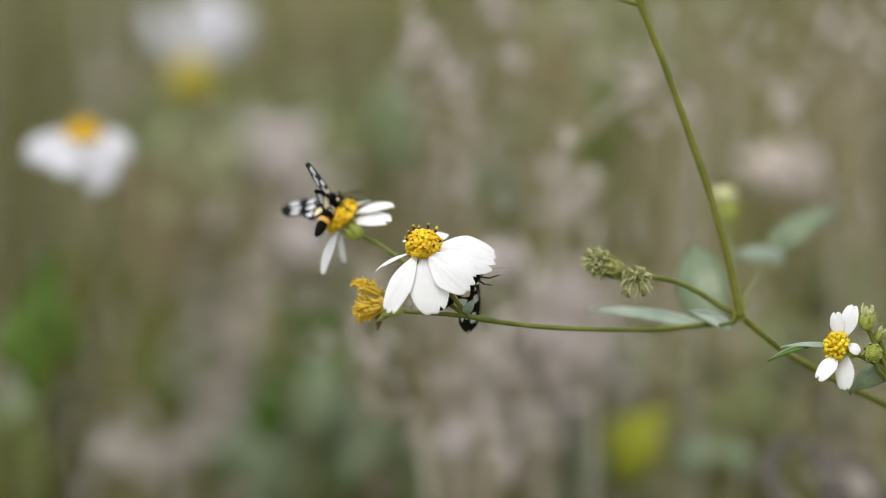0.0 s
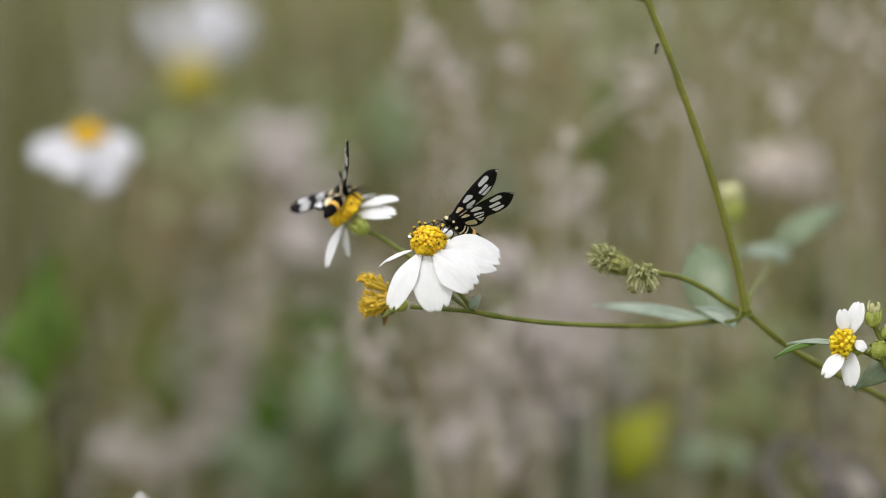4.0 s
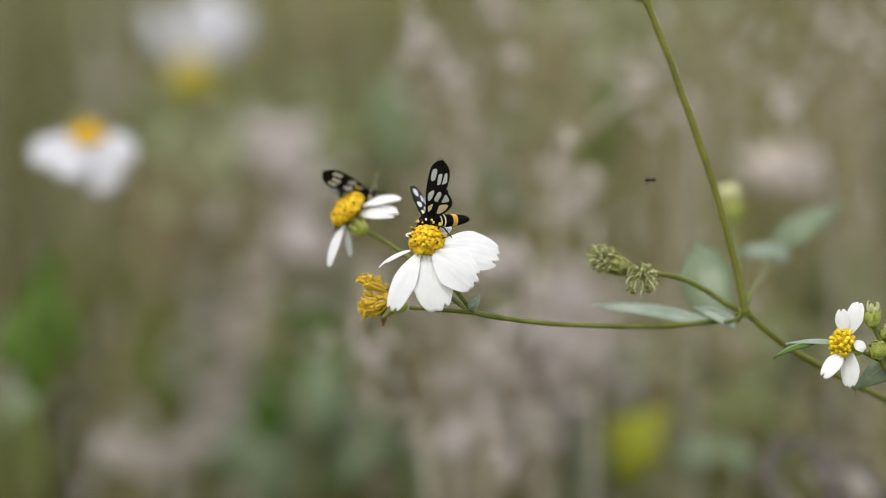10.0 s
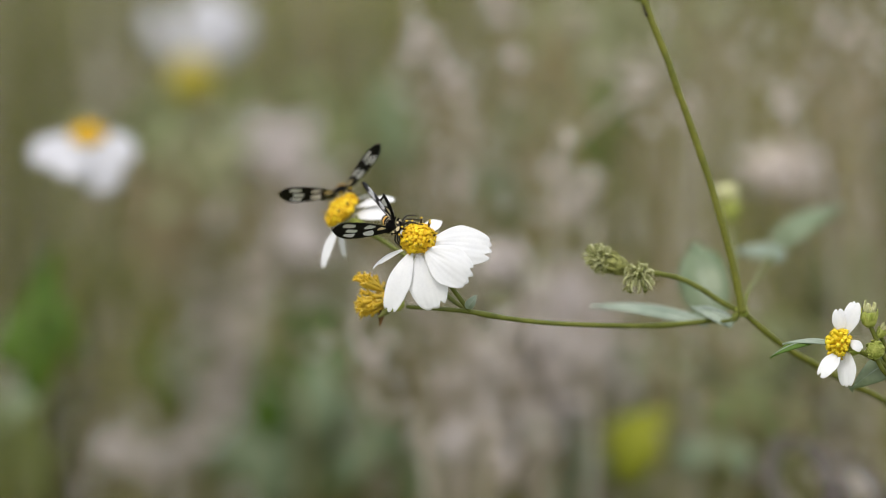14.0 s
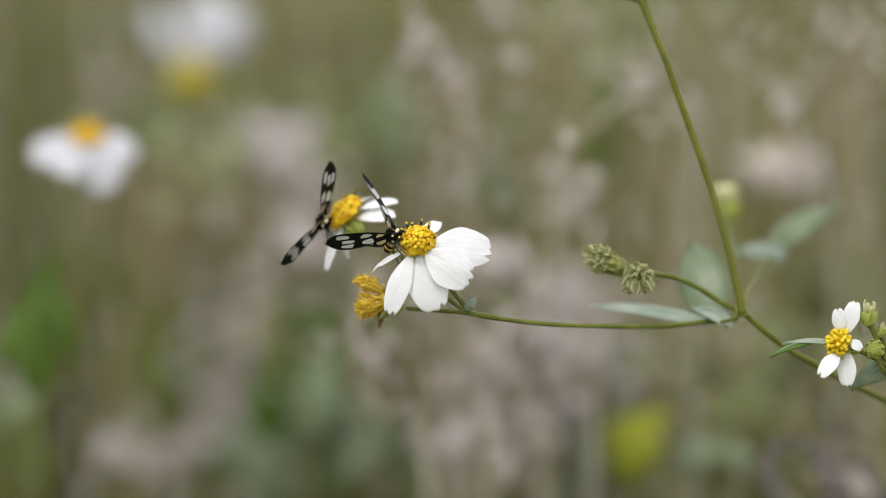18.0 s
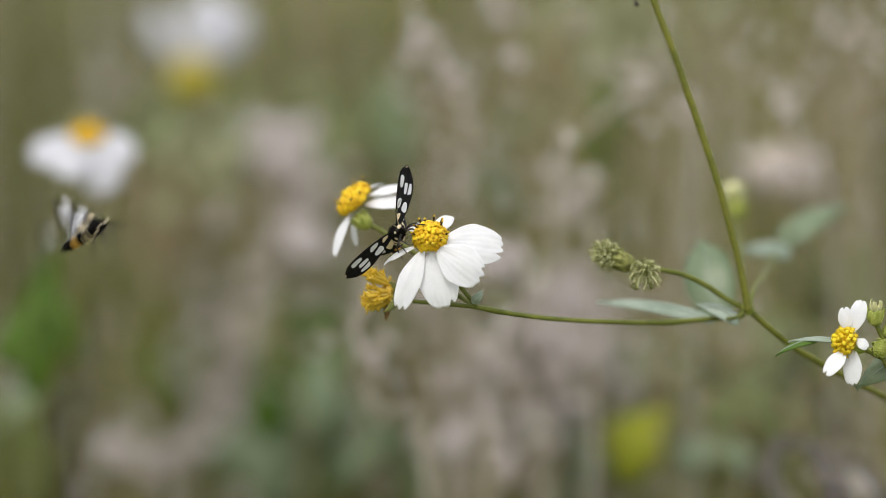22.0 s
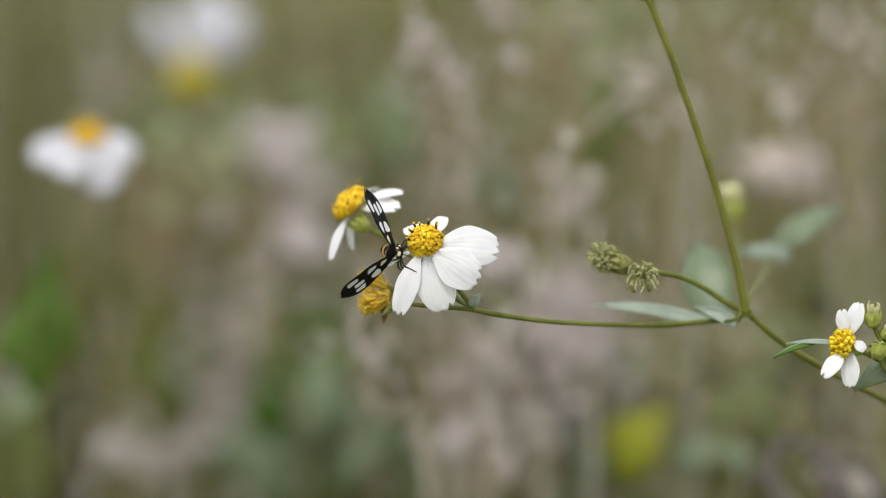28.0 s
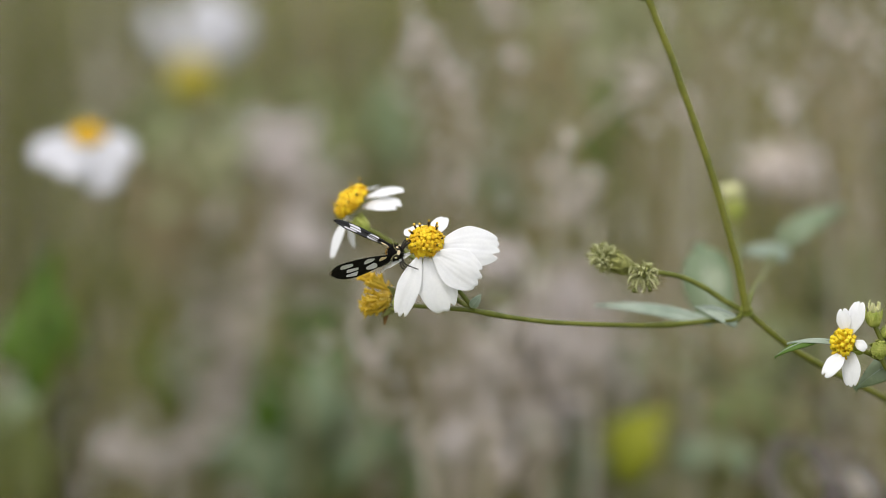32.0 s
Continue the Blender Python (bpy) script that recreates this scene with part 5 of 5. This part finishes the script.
def motions():
    walk(plant, [
        (0, sway(-11, 3.9, -0.0025)), (0.5, sway(-2.7, -1, -0.0045)), (1, sway(-0.3, -4, 0.0018)), (1.5, sway(0.6, -4.5, 0.0005)), (2, sway(0, -1.6, -0.0002)),
        (2.5, sway(-0.7, -0.6, 0.0019)), (3, sway(0, -3.7, -0.0019)), (3.5, sway(0, -3.8, 0.0011)), (5.5, sway(0, -0.9, 0.0017)), (6, sway(0, 0, 0)),
        (6.5, sway(0, -0.9, 0.0017)), (7, sway(0.3, -1, 0.0016)), (7.5, sway(1.5, -3, 0.0023)), (8, sway(1.5, -3, 0.0023)), (8.5, sway(1.5, -2.6, 0.0011)),
        (9, sway(1.2, -2.4, 0.0022)), (9.5, sway(-0.4, -0.8, 0.0023)), (10, sway(-1.5, -1.6, -0.0002)), (10.5, sway(-5.1, 2.8, -0.0033)), (11, sway(-4.5, 3.1, -0.0055)),
        (11.5, sway(-2.5, -6.9, 0.0048)), (12, sway(-3.8, -6.2, 0.0036)), (12.5, sway(-7.1, -1.5, 0.0002)), (13, sway(-7.6, 0.3, -0.0054)),
        (13.5, sway(-6.1, 1.3, 0.0006)), (14, sway(-7.1, -2.5, 0.0014)), (14.5, sway(-9.3, 1.3, 0.004)), (16.5, sway(-7.3, 3.1, -0.0019)), (17, sway(-8.6, -1, -0.0002)),
        (17.5, sway(-7.3, -0.9, -0.0019)), (18, sway(-7.6, -2.2, -0.0038)), (18.5, sway(-6.1, -3, 0.0003)), (19, sway(-5.5, -3.1, -0.0021)),
        (19.5, sway(-4.5, -0.9, -0.0036)), (20, sway(-1.8, -6.8, 0.0012)), (20.5, sway(-1.6, -5.6, 0.0016)), (21, sway(-0.4, -2.4, 0.0023)),
        (21.5, sway(3.6, -5.9, 0.0051)), (22, sway(3.8, -7, 0.0095)), (22.5, sway(1.1, -6.4, 0.0059)), (23, sway(-0.1, -3.4, 0.0052)), (23.5, sway(-2.8, 3.2, 0.0005)),
        (24, sway(-4.7, -0.3, 0.004)), (24.5, sway(-2, -5.8, 0.0078)), (25, sway(-1.9, -6.4, 0.006)), (25.5, sway(-3.1, -3.4, 0.0034)), (27.5, sway(-1, -3.9, 0.0044)),
        (28, sway(-0.5, -2.7, 0.0076)), (28.5, sway(-1.7, -2.8, 0.007)), (29, sway(-2.2, -0.3, 0.0038)), (29.5, sway(-1.6, -0.7, 0.0016)), (30, sway(-0.4, -4, 0.0052)),
        (30.5, sway(1.1, -6.3, 0.0082)), (31, sway(1.4, -7.1, 0.0074)), (31.5, sway(1.4, -5.4, 0.0041)), (32, sway(0.9, -3.2, 0.0031)),
    ])
    walk(main_head, [
        (0, nod((758, 431, 6), 2.3, -1.3, -3, 2)), (0.5, nod((758, 431, 6), 4.2, -1.5, -3, 2)), (1, nod((758, 431, 6), 1.1, 2, -3, 3)),
        (1.5, nod((758, 431, 6), 2.3, 0.8, -3, 1.5)), (2, nod((758, 431, 6), 1, 0.5, -3, 0)), (3, nod((758, 431, 6), 0.2, 0.6, -2.2, 0)),
        (3.5, nod((758, 431, 6), -0.1, 1.4, -1.9, 0)), (5.5, nod((758, 431, 6), -0.2, 0.9, -0.4, 0)), (6, nod((758, 431, 6), 0, 0, 0, 0)),
        (7, nod((758, 431, 6), -0.5, -0.1, 0, 0)), (8, nod((758, 431, 6), -0.8, 0.3, 0, 0)), (9, nod((758, 431, 6), -0.4, -0.3, 0, 0)),
        (10, nod((758, 431, 6), -1.5, -1.5, 1, 2.5)), (10.5, nod((758, 431, 6), -4.5, -1.7, 2, 3.8)), (11, nod((758, 431, 6), -7.8, -1.1, 3, 5)),
        (11.5, nod((758, 431, 6), -8.1, -1.4, 4, 5.5)), (12, nod((758, 431, 6), -7.7, -3.8, 4, 6)), (12.5, nod((758, 431, 6), -9, -2.4, 4, 6.5)),
        (13, nod((758, 431, 6), -9.8, -0.3, 4, 7)), (14, nod((758, 431, 6), -11.1, -2.7, 4.2, 7)), (14.5, nod((758, 431, 6), -11.2, -2, 4.4, 7)),
        (16.5, nod((758, 431, 6), -11.4, -1.1, 4.9, 7)), (17, nod((758, 431, 6), -11.4, -1.2, 5, 7)), (18, nod((758, 431, 6), -10, -2, 5, 7)),
        (19, nod((758, 431, 6), -7.3, 0, 5, 7)), (20, nod((758, 431, 6), -6.3, -0.5, 5.5, 7)), (21, nod((758, 431, 6), -5.9, 1.7, 6, 6.5)),
        (21.5, nod((758, 431, 6), -2.2, 0.7, 6.5, 6.2)), (22, nod((758, 431, 6), -1.9, 2.4, 7, 6)), (23, nod((758, 431, 6), -4.5, 3.4, 9, 7)),
        (23.5, nod((758, 431, 6), -5.3, 5.1, 9.2, 7.2)), (24, nod((758, 431, 6), -6.8, 4.5, 9.5, 7.5)), (25, nod((758, 431, 6), -6.8, 2.7, 10, 8)),
        (28, nod((758, 431, 6), -5.5, 4, 10, 8.4)), (29, nod((758, 431, 6), -5.2, 5.4, 10, 8.6)), (30, nod((758, 431, 6), -5.2, 1, 10, 8.7)),
        (31, nod((758, 431, 6), -3.3, 2.3, 10, 8.9)), (32, nod((758, 431, 6), -5.2, 3.9, 10, 9)),
    ])
    walk(left_head, [
        (0, nod((614, 373, -172), 2.4, 6.4, 0, 0)), (0.5, nod((614, 373, -172), 1.5, -0.1, 0, 0)), (1, nod((614, 373, -172), -2, 4.3, 0, 0)),
        (2, nod((614, 373, -172), -3, 4.4, 0, 0)), (3, nod((614, 373, -172), -1.7, 3.3, 0, 0)), (5.5, nod((614, 373, -172), -0.3, 3.1, 0, 0)),
        (6, nod((614, 373, -172), 1, 0, 0, 0)), (7, nod((614, 373, -172), 3.4, 1.1, 0, 0)), (8, nod((614, 373, -172), 3.1, 1.7, 0, 0)),
        (9, nod((614, 373, -172), 2.4, 1, 0, 0)), (10, nod((614, 373, -172), 4.5, 0.5, 0, 0)), (10.5, nod((614, 373, -172), 1.7, 1.9, 0, 0)),
        (11, nod((614, 373, -172), -0.5, 2.1, 0, 0)), (12, nod((614, 373, -172), -1.9, 3.7, 0, 0)), (13, nod((614, 373, -172), -0.5, 2.9, 0, 0)),
        (14, nod((614, 373, -172), -1.2, 4.6, 0, 0)), (16.5, nod((614, 373, -172), 3.7, 0.6, 0, 0)), (17, nod((614, 373, -172), 2.6, -0.2, 0, 0)),
        (18, nod((614, 373, -172), 6.3, 4.5, 0, 0)), (19, nod((614, 373, -172), 0.8, 4.7, 0, 0)), (20, nod((614, 373, -172), 1.6, 3.7, 0, 0)),
        (21, nod((614, 373, -172), 7, 2, 0, 0)), (22, nod((614, 373, -172), 8.5, -6.3, 0, 0)), (23, nod((614, 373, -172), 6.2, -4.9, 0, 0)),
        (23.5, nod((614, 373, -172), 4.7, -3.8, 0, 0)), (24, nod((614, 373, -172), 7, -4.9, 0, 0)), (25, nod((614, 373, -172), 5.9, -6.4, 0, 0)),
        (28, nod((614, 373, -172), 6.1, -4.9, 0, 0)), (29, nod((614, 373, -172), 6.5, -6, 0, 0)), (30, nod((614, 373, -172), 6.5, -9.3, 0, 0)),
        (31, nod((614, 373, -172), 7.3, -6.7, 0, 0)), (32, nod((614, 373, -172), 7.6, -10.6, 0, 0)),
    ])
    walk(moth_b, [
        (0, perch(834.4, 493.9, -60, -175.6, 13.3, 41.9)), (0.5, perch(836.1, 481, -60, 170.2, -1.7, 43.7)), (1, perch(835.1, 452.4, -60, 160.5, -1.6, 45.7)),
        (1.5, perch(838.1, 435.3, -40, 138.1, -2.6, 65.7)), (2, perch(839.3, 412.6, -22, 111.7, -11.8, 102.4)), (2.5, perch(824.6, 405.1, -22, 95.7, -34.1, 111.1)),
        (3, perch(815.4, 395.9, -22, 91.8, -57.2, 129.8)), (5.5, perch(795.4, 395.3, -22, 89.4, -11.7, 151.4)), (6, perch(798.6, 395.5, -22, 89.7, -3.9, 153.7)),
        (7, perch(782.8, 388, -18, 97.9, -13.8, 169.2)), (8, perch(780.6, 387, -16, 118.6, -13.1, 173.4)), (9, perch(775.6, 386.7, -16, 97.4, -12.9, 177.6)),
        (9.5, perch(772.4, 389.3, -16, 100.2, -22.4, 175.2)), (10, perch(760.6, 391.3, -14, 94.8, -34.1, -175.2)), (10.5, perch(745.1, 400.1, -12, 90.7, -44.1, -172.7)),
        (11, perch(719, 402.7, -8, -24.5, -65.7, -14.9)), (12, perch(713.6, 396.1, -8, -16.6, -69.5, -19.4)), (13, perch(699.6, 407.9, -4, 25.5, -74.3, -56.9)),
        (14, perch(698.4, 400.8, -4, 13.4, -71.1, -37)), (17, perch(702, 407.4, -4, 22.8, -79.9, -51.4)), (18, perch(698.9, 416.5, -2, -92.1, -67.7, 56.7)),
        (19, perch(705.1, 419.7, -2, -92.1, -56.3, 63.2)), (20, perch(708.1, 419, -2, -91, -61.9, 57.1)), (21, perch(699, 422, -2, -100.7, -65.9, 69.3)),
        (22, perch(704.5, 411.7, -2, -107, -65.9, 73.4)), (22.5, perch(697.6, 414, -2, 4.1, -78.1, -23.6)), (23, perch(692.9, 431.2, 0, -43.1, -70.6, 27.4)),
        (24, perch(690.7, 448.5, 0, 28.3, -76.6, -37.1)), (24.5, perch(693.6, 438, 0, -15.2, -77.6, -2.6)), (25, perch(694.9, 430.6, 0, -6.5, -76.3, -10.6)),
        (28, perch(699.7, 447.8, 0, 0.9, -71.5, -13.7)), (29, perch(708, 456.9, 0, -5.7, -69.9, -13.2)), (30, perch(699.6, 446.4, 0, -4.5, -73.8, -8.9)),
        (31, perch(699.9, 443.1, 0, -1.4, -74.9, -4.7)), (32, perch(701.1, 447.5, 0, -7.9, -77.2, 0.4)),
    ])
    walk(moth_a, [
        (0, perch(589.5, 358.8, -164, -82.6, 36.4, 63.3)), (0.5, perch(595.7, 349.1, -164, -80.1, 42.7, 57.3)), (1, perch(605.8, 339, -164, -74.8, 43.1, 50.8)),
        (1.5, perch(601.2, 343.1, -164, -73.2, 45.7, 54.1)), (2, perch(606.6, 346.1, -164, -80.6, 42.8, 50.8)), (3, perch(604.3, 339.2, -164, -70.4, 46.3, 60.1)),
        (3.5, perch(605.9, 342.9, -164, -75.6, 48.2, 56.6)), (5.5, perch(613.3, 334.6, -184, -85.3, 56.8, 53.4)), (6, perch(618.1, 337.8, -192, -89.8, 64.2, 43.3)),
        (7, perch(627.7, 341.2, -206, -105.8, 76.9, 12.2)), (8, perch(629.6, 343.5, -208, -160.7, 85.1, -44.5)), (9, perch(624.9, 347.1, -208, -134.3, 78.7, -13.3)),
        (9.5, perch(631.1, 346.7, -212, -87.7, 59.4, 48.3)), (10, perch(648.2, 350.1, -214, -90.8, 17.8, 44.4)), (11, perch(642.4, 336.3, -212, -97.4, -2.4, 37.6)),
        (12, perch(644.1, 330.9, -212, -93.4, -2.4, 33.9)), (13, perch(628.7, 340.2, -204, 12.3, -69.6, -92.1)), (14, perch(606.1, 344.1, -198, 0.3, -76.3, -68.9)),
        (16.5, perch(587.8, 353.4, -178, -25.7, -71.6, 1.1)), (17, perch(580.2, 363.9, -172, -34.6, -72.6, 12.4)), (18, perch(573.8, 393.5, -164, -40.1, -75.8, 19.8)),
        (19, perch(572.7, 411.1, -162, -22.6, -78.7, 21.3)), (20, perch(585.6, 428.9, -162, -38.8, -79.6, 38.6)), (20.6, perch(587.7, 412.2, -162, -83.5, -64.9, 71.1)),
        (21, perch(581.8, 365.3, -95, -72.5, -32.1, 35.8)), (21.1, perch(508.9, 244.5, -50, -85.8, -45, 64.8)), (21.2, perch(361.6, 166.2, -40, -71.6, -42, 34.2)),
        (21.3, perch(343, 164.1, -30, -66.3, -20.3, 9.3)), (21.4, perch(453.6, 200, -40, -69.4, -36.1, 27.9)), (21.5, perch(561.3, 329.6, -50, -71.2, -24.5, 30.7)),
        (21.6, perch(574.7, 328.6, -50, -73.4, -21.3, 39)), (21.7, perch(513.9, 358.7, -40, -85.4, -51.5, 60.7)), (21.8, perch(419.1, 407.6, -30, -68.6, -21.5, 19.5)),
        (21.9, perch(271.5, 376.9, -20, -71.1, -34.7, 32.2)), (22, perch(169.8, 403.4, -10, -71, -23.9, 30)), (22.2, perch(133.7, 549.8, 0, -71.7, -25.3, 32.7)),
        (22.5, perch(100.7, 382, 0, -71.6, -12.9, 29.6)), (22.8, perch(115, 453.9, 0, -72.7, -17.7, 36.1)), (23, perch(85.9, 416.4, 0, -73, 4.9, 33.5)),
        (23.1, perch(62.7, 369.9, 0, -73.2, 1.6, 41.2)), (23.4, perch(97.1, 519.2, -330, -70.8, -14, 25.3)), (23.7, perch(55.8, 490.9, -360, -73.7, -21.2, 40.2)),
        (24, perch(-48.7, 523.4, -380, -72.4, -14.8, 34.3)), (24.4, perch(-64.8, 461.1, -380, -71.1, -16.2, 27.9)), (24.8, perch(52.5, 463.8, -380, -68.9, -29.8, 24.6)),
        (25, perch(22.9, 391.1, -380, -70.9, -19.9, 28.3)), (25.2, perch(131, 541.9, -380, -72, -1.4, 23.5)), (25.5, perch(57.5, 389.2, -380, -73.6, -11.2, 41.3)),
        (25.9, perch(-80.9, 391.1, -400, -71.4, -10.9, 26.9)), (26.5, perch(-350.9, 348.8, -450, -70.8, -9.3, 21.9)), (27.3, perch(-938.7, 461.2, -800, -72.8, 3.2, 31.6)),
        (32, perch(-938.7, 461.2, -800, -72.8, 3.2, 31.6)),
    ])
    walk(fly, [
        (0, perch(-289.3, -324.8, 40, -22.2, -7, 8.4)), (2.5, perch(533.8, -169.1, -20, -11.9, -17.6, -21.2)), (2.7, perch(531.2, -79.4, -20, 88.8, -29.2, -55.6)),
        (2.8, perch(151.6, 161.5, -210, 20.5, -53.5, 56.5)), (2.9, perch(102.5, 101.6, -210, -84.3, -8.6, 30.5)), (2.97, perch(235.6, 256.9, -210, -84.7, -11.6, 32.4)),
        (3, perch(249.8, 274, -210, -84.7, -11.6, 32.4)), (3.03, perch(260.9, 290.2, -210, -84.7, -11.6, 32.4)), (3.1, perch(326.6, 409.3, -210, -84.2, -11.6, 50.4)),
        (3.2, perch(355.5, 427, -210, -84.2, -11.7, 31.1)), (3.3, perch(409.7, 436.4, -210, -6.2, -42.7, 38.3)), (3.4, perch(470.4, 477.1, -210, 22.6, -41.5, 17.2)),
        (3.5, perch(525.6, 440.7, -210, -37.4, -39.4, 63.5)), (3.7, perch(447.7, 662.7, 20, -37.2, -24.3, 61.1)), (4, perch(284.6, 1079.7, 30, -66.2, -25.4, 52)),
        (4.6, perch(-518.2, 1316.7, 30, -61.5, -20.4, 41.4)), (32, perch(-518.2, 1316.7, 30, -61.5, -20.4, 41.4)),
    ])
    walk(gnat_a, [
        (0, perch(1134, -20, -126, 0, 0, -70)), (2, perch(1125.8, 15, -134, 90, 0, -70)), (3, perch(1139.9, 45, -134, 90, 0, -110)), (6, perch(1205.2, 160, -124, 0, 0, -70)),
        (8, perch(1210.6, 170, -124, 0, 0, -70)), (9, perch(1225.3, 215, -126, 0, 0, -70)), (9.5, perch(1300, -40, 10, 0, 0, -70)), (9.6, perch(1332, 13, 10, 0, 0, -110)),
        (9.8, perch(1190, 134, 12, 0, 0, -110)), (9.9, perch(1046, 365, 12, 0, 0, -90)), (9.98, perch(1143, 322, 12, 0, 0, -6)), (10, perch(1152, 319, 12, 0, 0, 0)),
        (10.02, perch(1162, 320, 12, 0, 0, 4)), (10.1, perch(1270, 360, 12, 0, 0, 20)), (10.3, perch(1420, -60, 12, 0, 0, 60)), (11, perch(1300, -80, 12, 0, 0, 90)),
        (12.4, perch(1150, -60, -130, 30, 0, 100)), (13, perch(1184.9, 143, -136, 60, 0, 110)), (14, perch(1137.8, 20, -136, 60, 0, 110)), (14.5, perch(1131.8, 5, -134, 60, 0, 110)),
        (16.5, perch(1134, -40, -126, 0, 0, 110)), (23, perch(1123.8, 5, -132, 0, 0, 110)), (25, perch(1134, -60, -126, 0, 0, 110)), (32, perch(1134, -60, -126, 0, 0, 110)),
    ])
    walk(near_white, [
        (0, Matrix.Translation(-0.00133 * SHEET.col[0].to_3d() + 0.00074 * SHEET.col[1].to_3d()) @ NEAR_FOOT),
        (0.3, Matrix.Translation(-0.00059 * SHEET.col[0].to_3d() + 0.0003 * SHEET.col[1].to_3d()) @ NEAR_FOOT),
        (0.6, Matrix.Translation(0 * SHEET.col[0].to_3d() + 0 * SHEET.col[1].to_3d()) @ NEAR_FOOT),
        (32, Matrix.Translation(0 * SHEET.col[0].to_3d() + 0 * SHEET.col[1].to_3d()) @ NEAR_FOOT),
    ])
    flap("moth", wings_b, [
        (0, 33, 40, 32, 36, -8, 0), (0.5, 39, 36, 35, 33, 14, 0), (1, 26, 31, 27, 30, 13, 0), (1.5, 45, 28, 39, 28, 0, 0), (2, 21, 65, 38, 84, 11, -40),
        (2.5, 31, 79, 58, 74, -18, -40), (3, 8, 70, -6, 110, -21, 5), (5.5, 16, 48, 24, 51, -11, -23), (6, 29, 34, 8, 45, -21, -39), (7, 28, 34, 3, 37, -23, 45),
        (8, 47, 36, 35, 66, -24, -43), (9, 38, 33, 44, 37, -23, -19), (9.5, 37, 46, 50, 48, -29, -26), (10, -14, 54, 24, 39, -2, 44), (10.5, -16, 52, 30, 38, -2, 40),
        (11, -54, 60, -49, 57, -9, -6), (12, -58, 59, -54, 64, 15, -8), (13, -63, 48, -62, 63, 47, 0), (14, -56, 53, -52, 68, 32, 7), (17, -38, 51, -27, 65, 9, 29),
        (18, -8, 66, 10, 51, -23, 33), (19, -24, 59, 14, 46, -28, 25), (20, -19, 57, 17, 42, -25, 35), (21, -10, 72, 1, 52, -26, 28), (22, -9, 28, 14, 17, -42, 37),
        (22.5, -50, 38, -33, 66, -3, 15), (23, -8, 34, 5, 42, -55, 43), (24, 5, 61, -4, 64, -42, 42), (24.5, -14, 38, -26, 39, -44, 33), (25, -19, 59, -22, 57, -48, 12),
        (28, 9, 41, 7, 43, -49, 59), (29, 22, 61, 23, 54, -49, 53), (30, 8, 61, 12, 56, -38, 48), (31, 8, 51, 7, 50, -39, 52), (32, 0, 75, 0, 71, -24, 48),
    ])
    flap("moth", wings_a, [
        (0, -3, 35, 15, 44, -7, 39), (0.5, -10, 11, 13, 19, -15, 34), (1, 9, 3, 8, 11, -28, 37), (1.5, 0, 41, 9, 48, -8, 23), (2, 5, 27, 16, 32, -24, 45),
        (3, 21, 0, 6, 12, -26, 36), (3.5, 4, 23, 3, 33, -23, 32), (5.5, -5, 20, 16, 27, -23, 41), (6, 26, -5, 14, 2, -25, 33), (7, 38, -2, 29, 3, -18, 32),
        (8, 29, 10, 55, -1, -21, 38), (9, 33, -13, 33, -8, -17, 25), (9.5, 80, -6, 48, 28, 0, 0), (10, -8, 43, 31, 41, 0, -13), (11, 59, 45, 55, 39, 0, 33),
        (12, 44, 48, 39, 46, 0, 23), (13, -53, 28, -33, 33, -21, 53), (14, -26, 37, -25, 28, -29, 45), (16.5, -57, 22, -27, 50, -28, 19), (17, -33, 30, -11, 49, -35, 29),
        (18, -43, 19, -27, 26, -33, 20), (19, -61, 21, -36, 24, -20, 16), (20, -39, 28, -21, 26, -33, 36), (20.6, 57, 37, 42, 55, 0, 56),
    ] + beat(20.8, 27.0, 21.0, 50, -22, 74) + [(27.3, 15, 30, 15, 30, 0, 0), (32, 15, 30, 15, 30, 0, 0)])
    flap("fly", wings_fly, [
        (0, -25, 28, -25, 28, 0, 0), (2.5, -25, 28, -25, 28, 0, 0), (2.7, 11, 4, 11, -29, 0, 0), (2.8, -24, 26, -32, 22, 9, -8), (2.9, 0, 86, 0, 86, 0, 0),
        (2.97, -20, 87, -20, 87, 0, 0), (3, -20, 87, -20, 87, 0, 0), (3.03, -20, 87, -20, 87, 0, 0), (3.1, 14, 86, 14, 86, 0, 0), (3.2, 18, 84, 18, 84, 0, 0),
        (3.3, -35, 53, -9, 56, 12, -17), (3.4, -53, 37, -22, 42, -4, -19), (3.5, 18, 34, 0, 29, -2, 9), (3.7, 33, 20, 4, 17, 0, 0), (4, -25, 28, -25, 28, 0, 0),
        (4.6, -25, 28, -25, 28, 0, 0), (32, -25, 28, -25, 28, 0, 0),
    ])


motions()
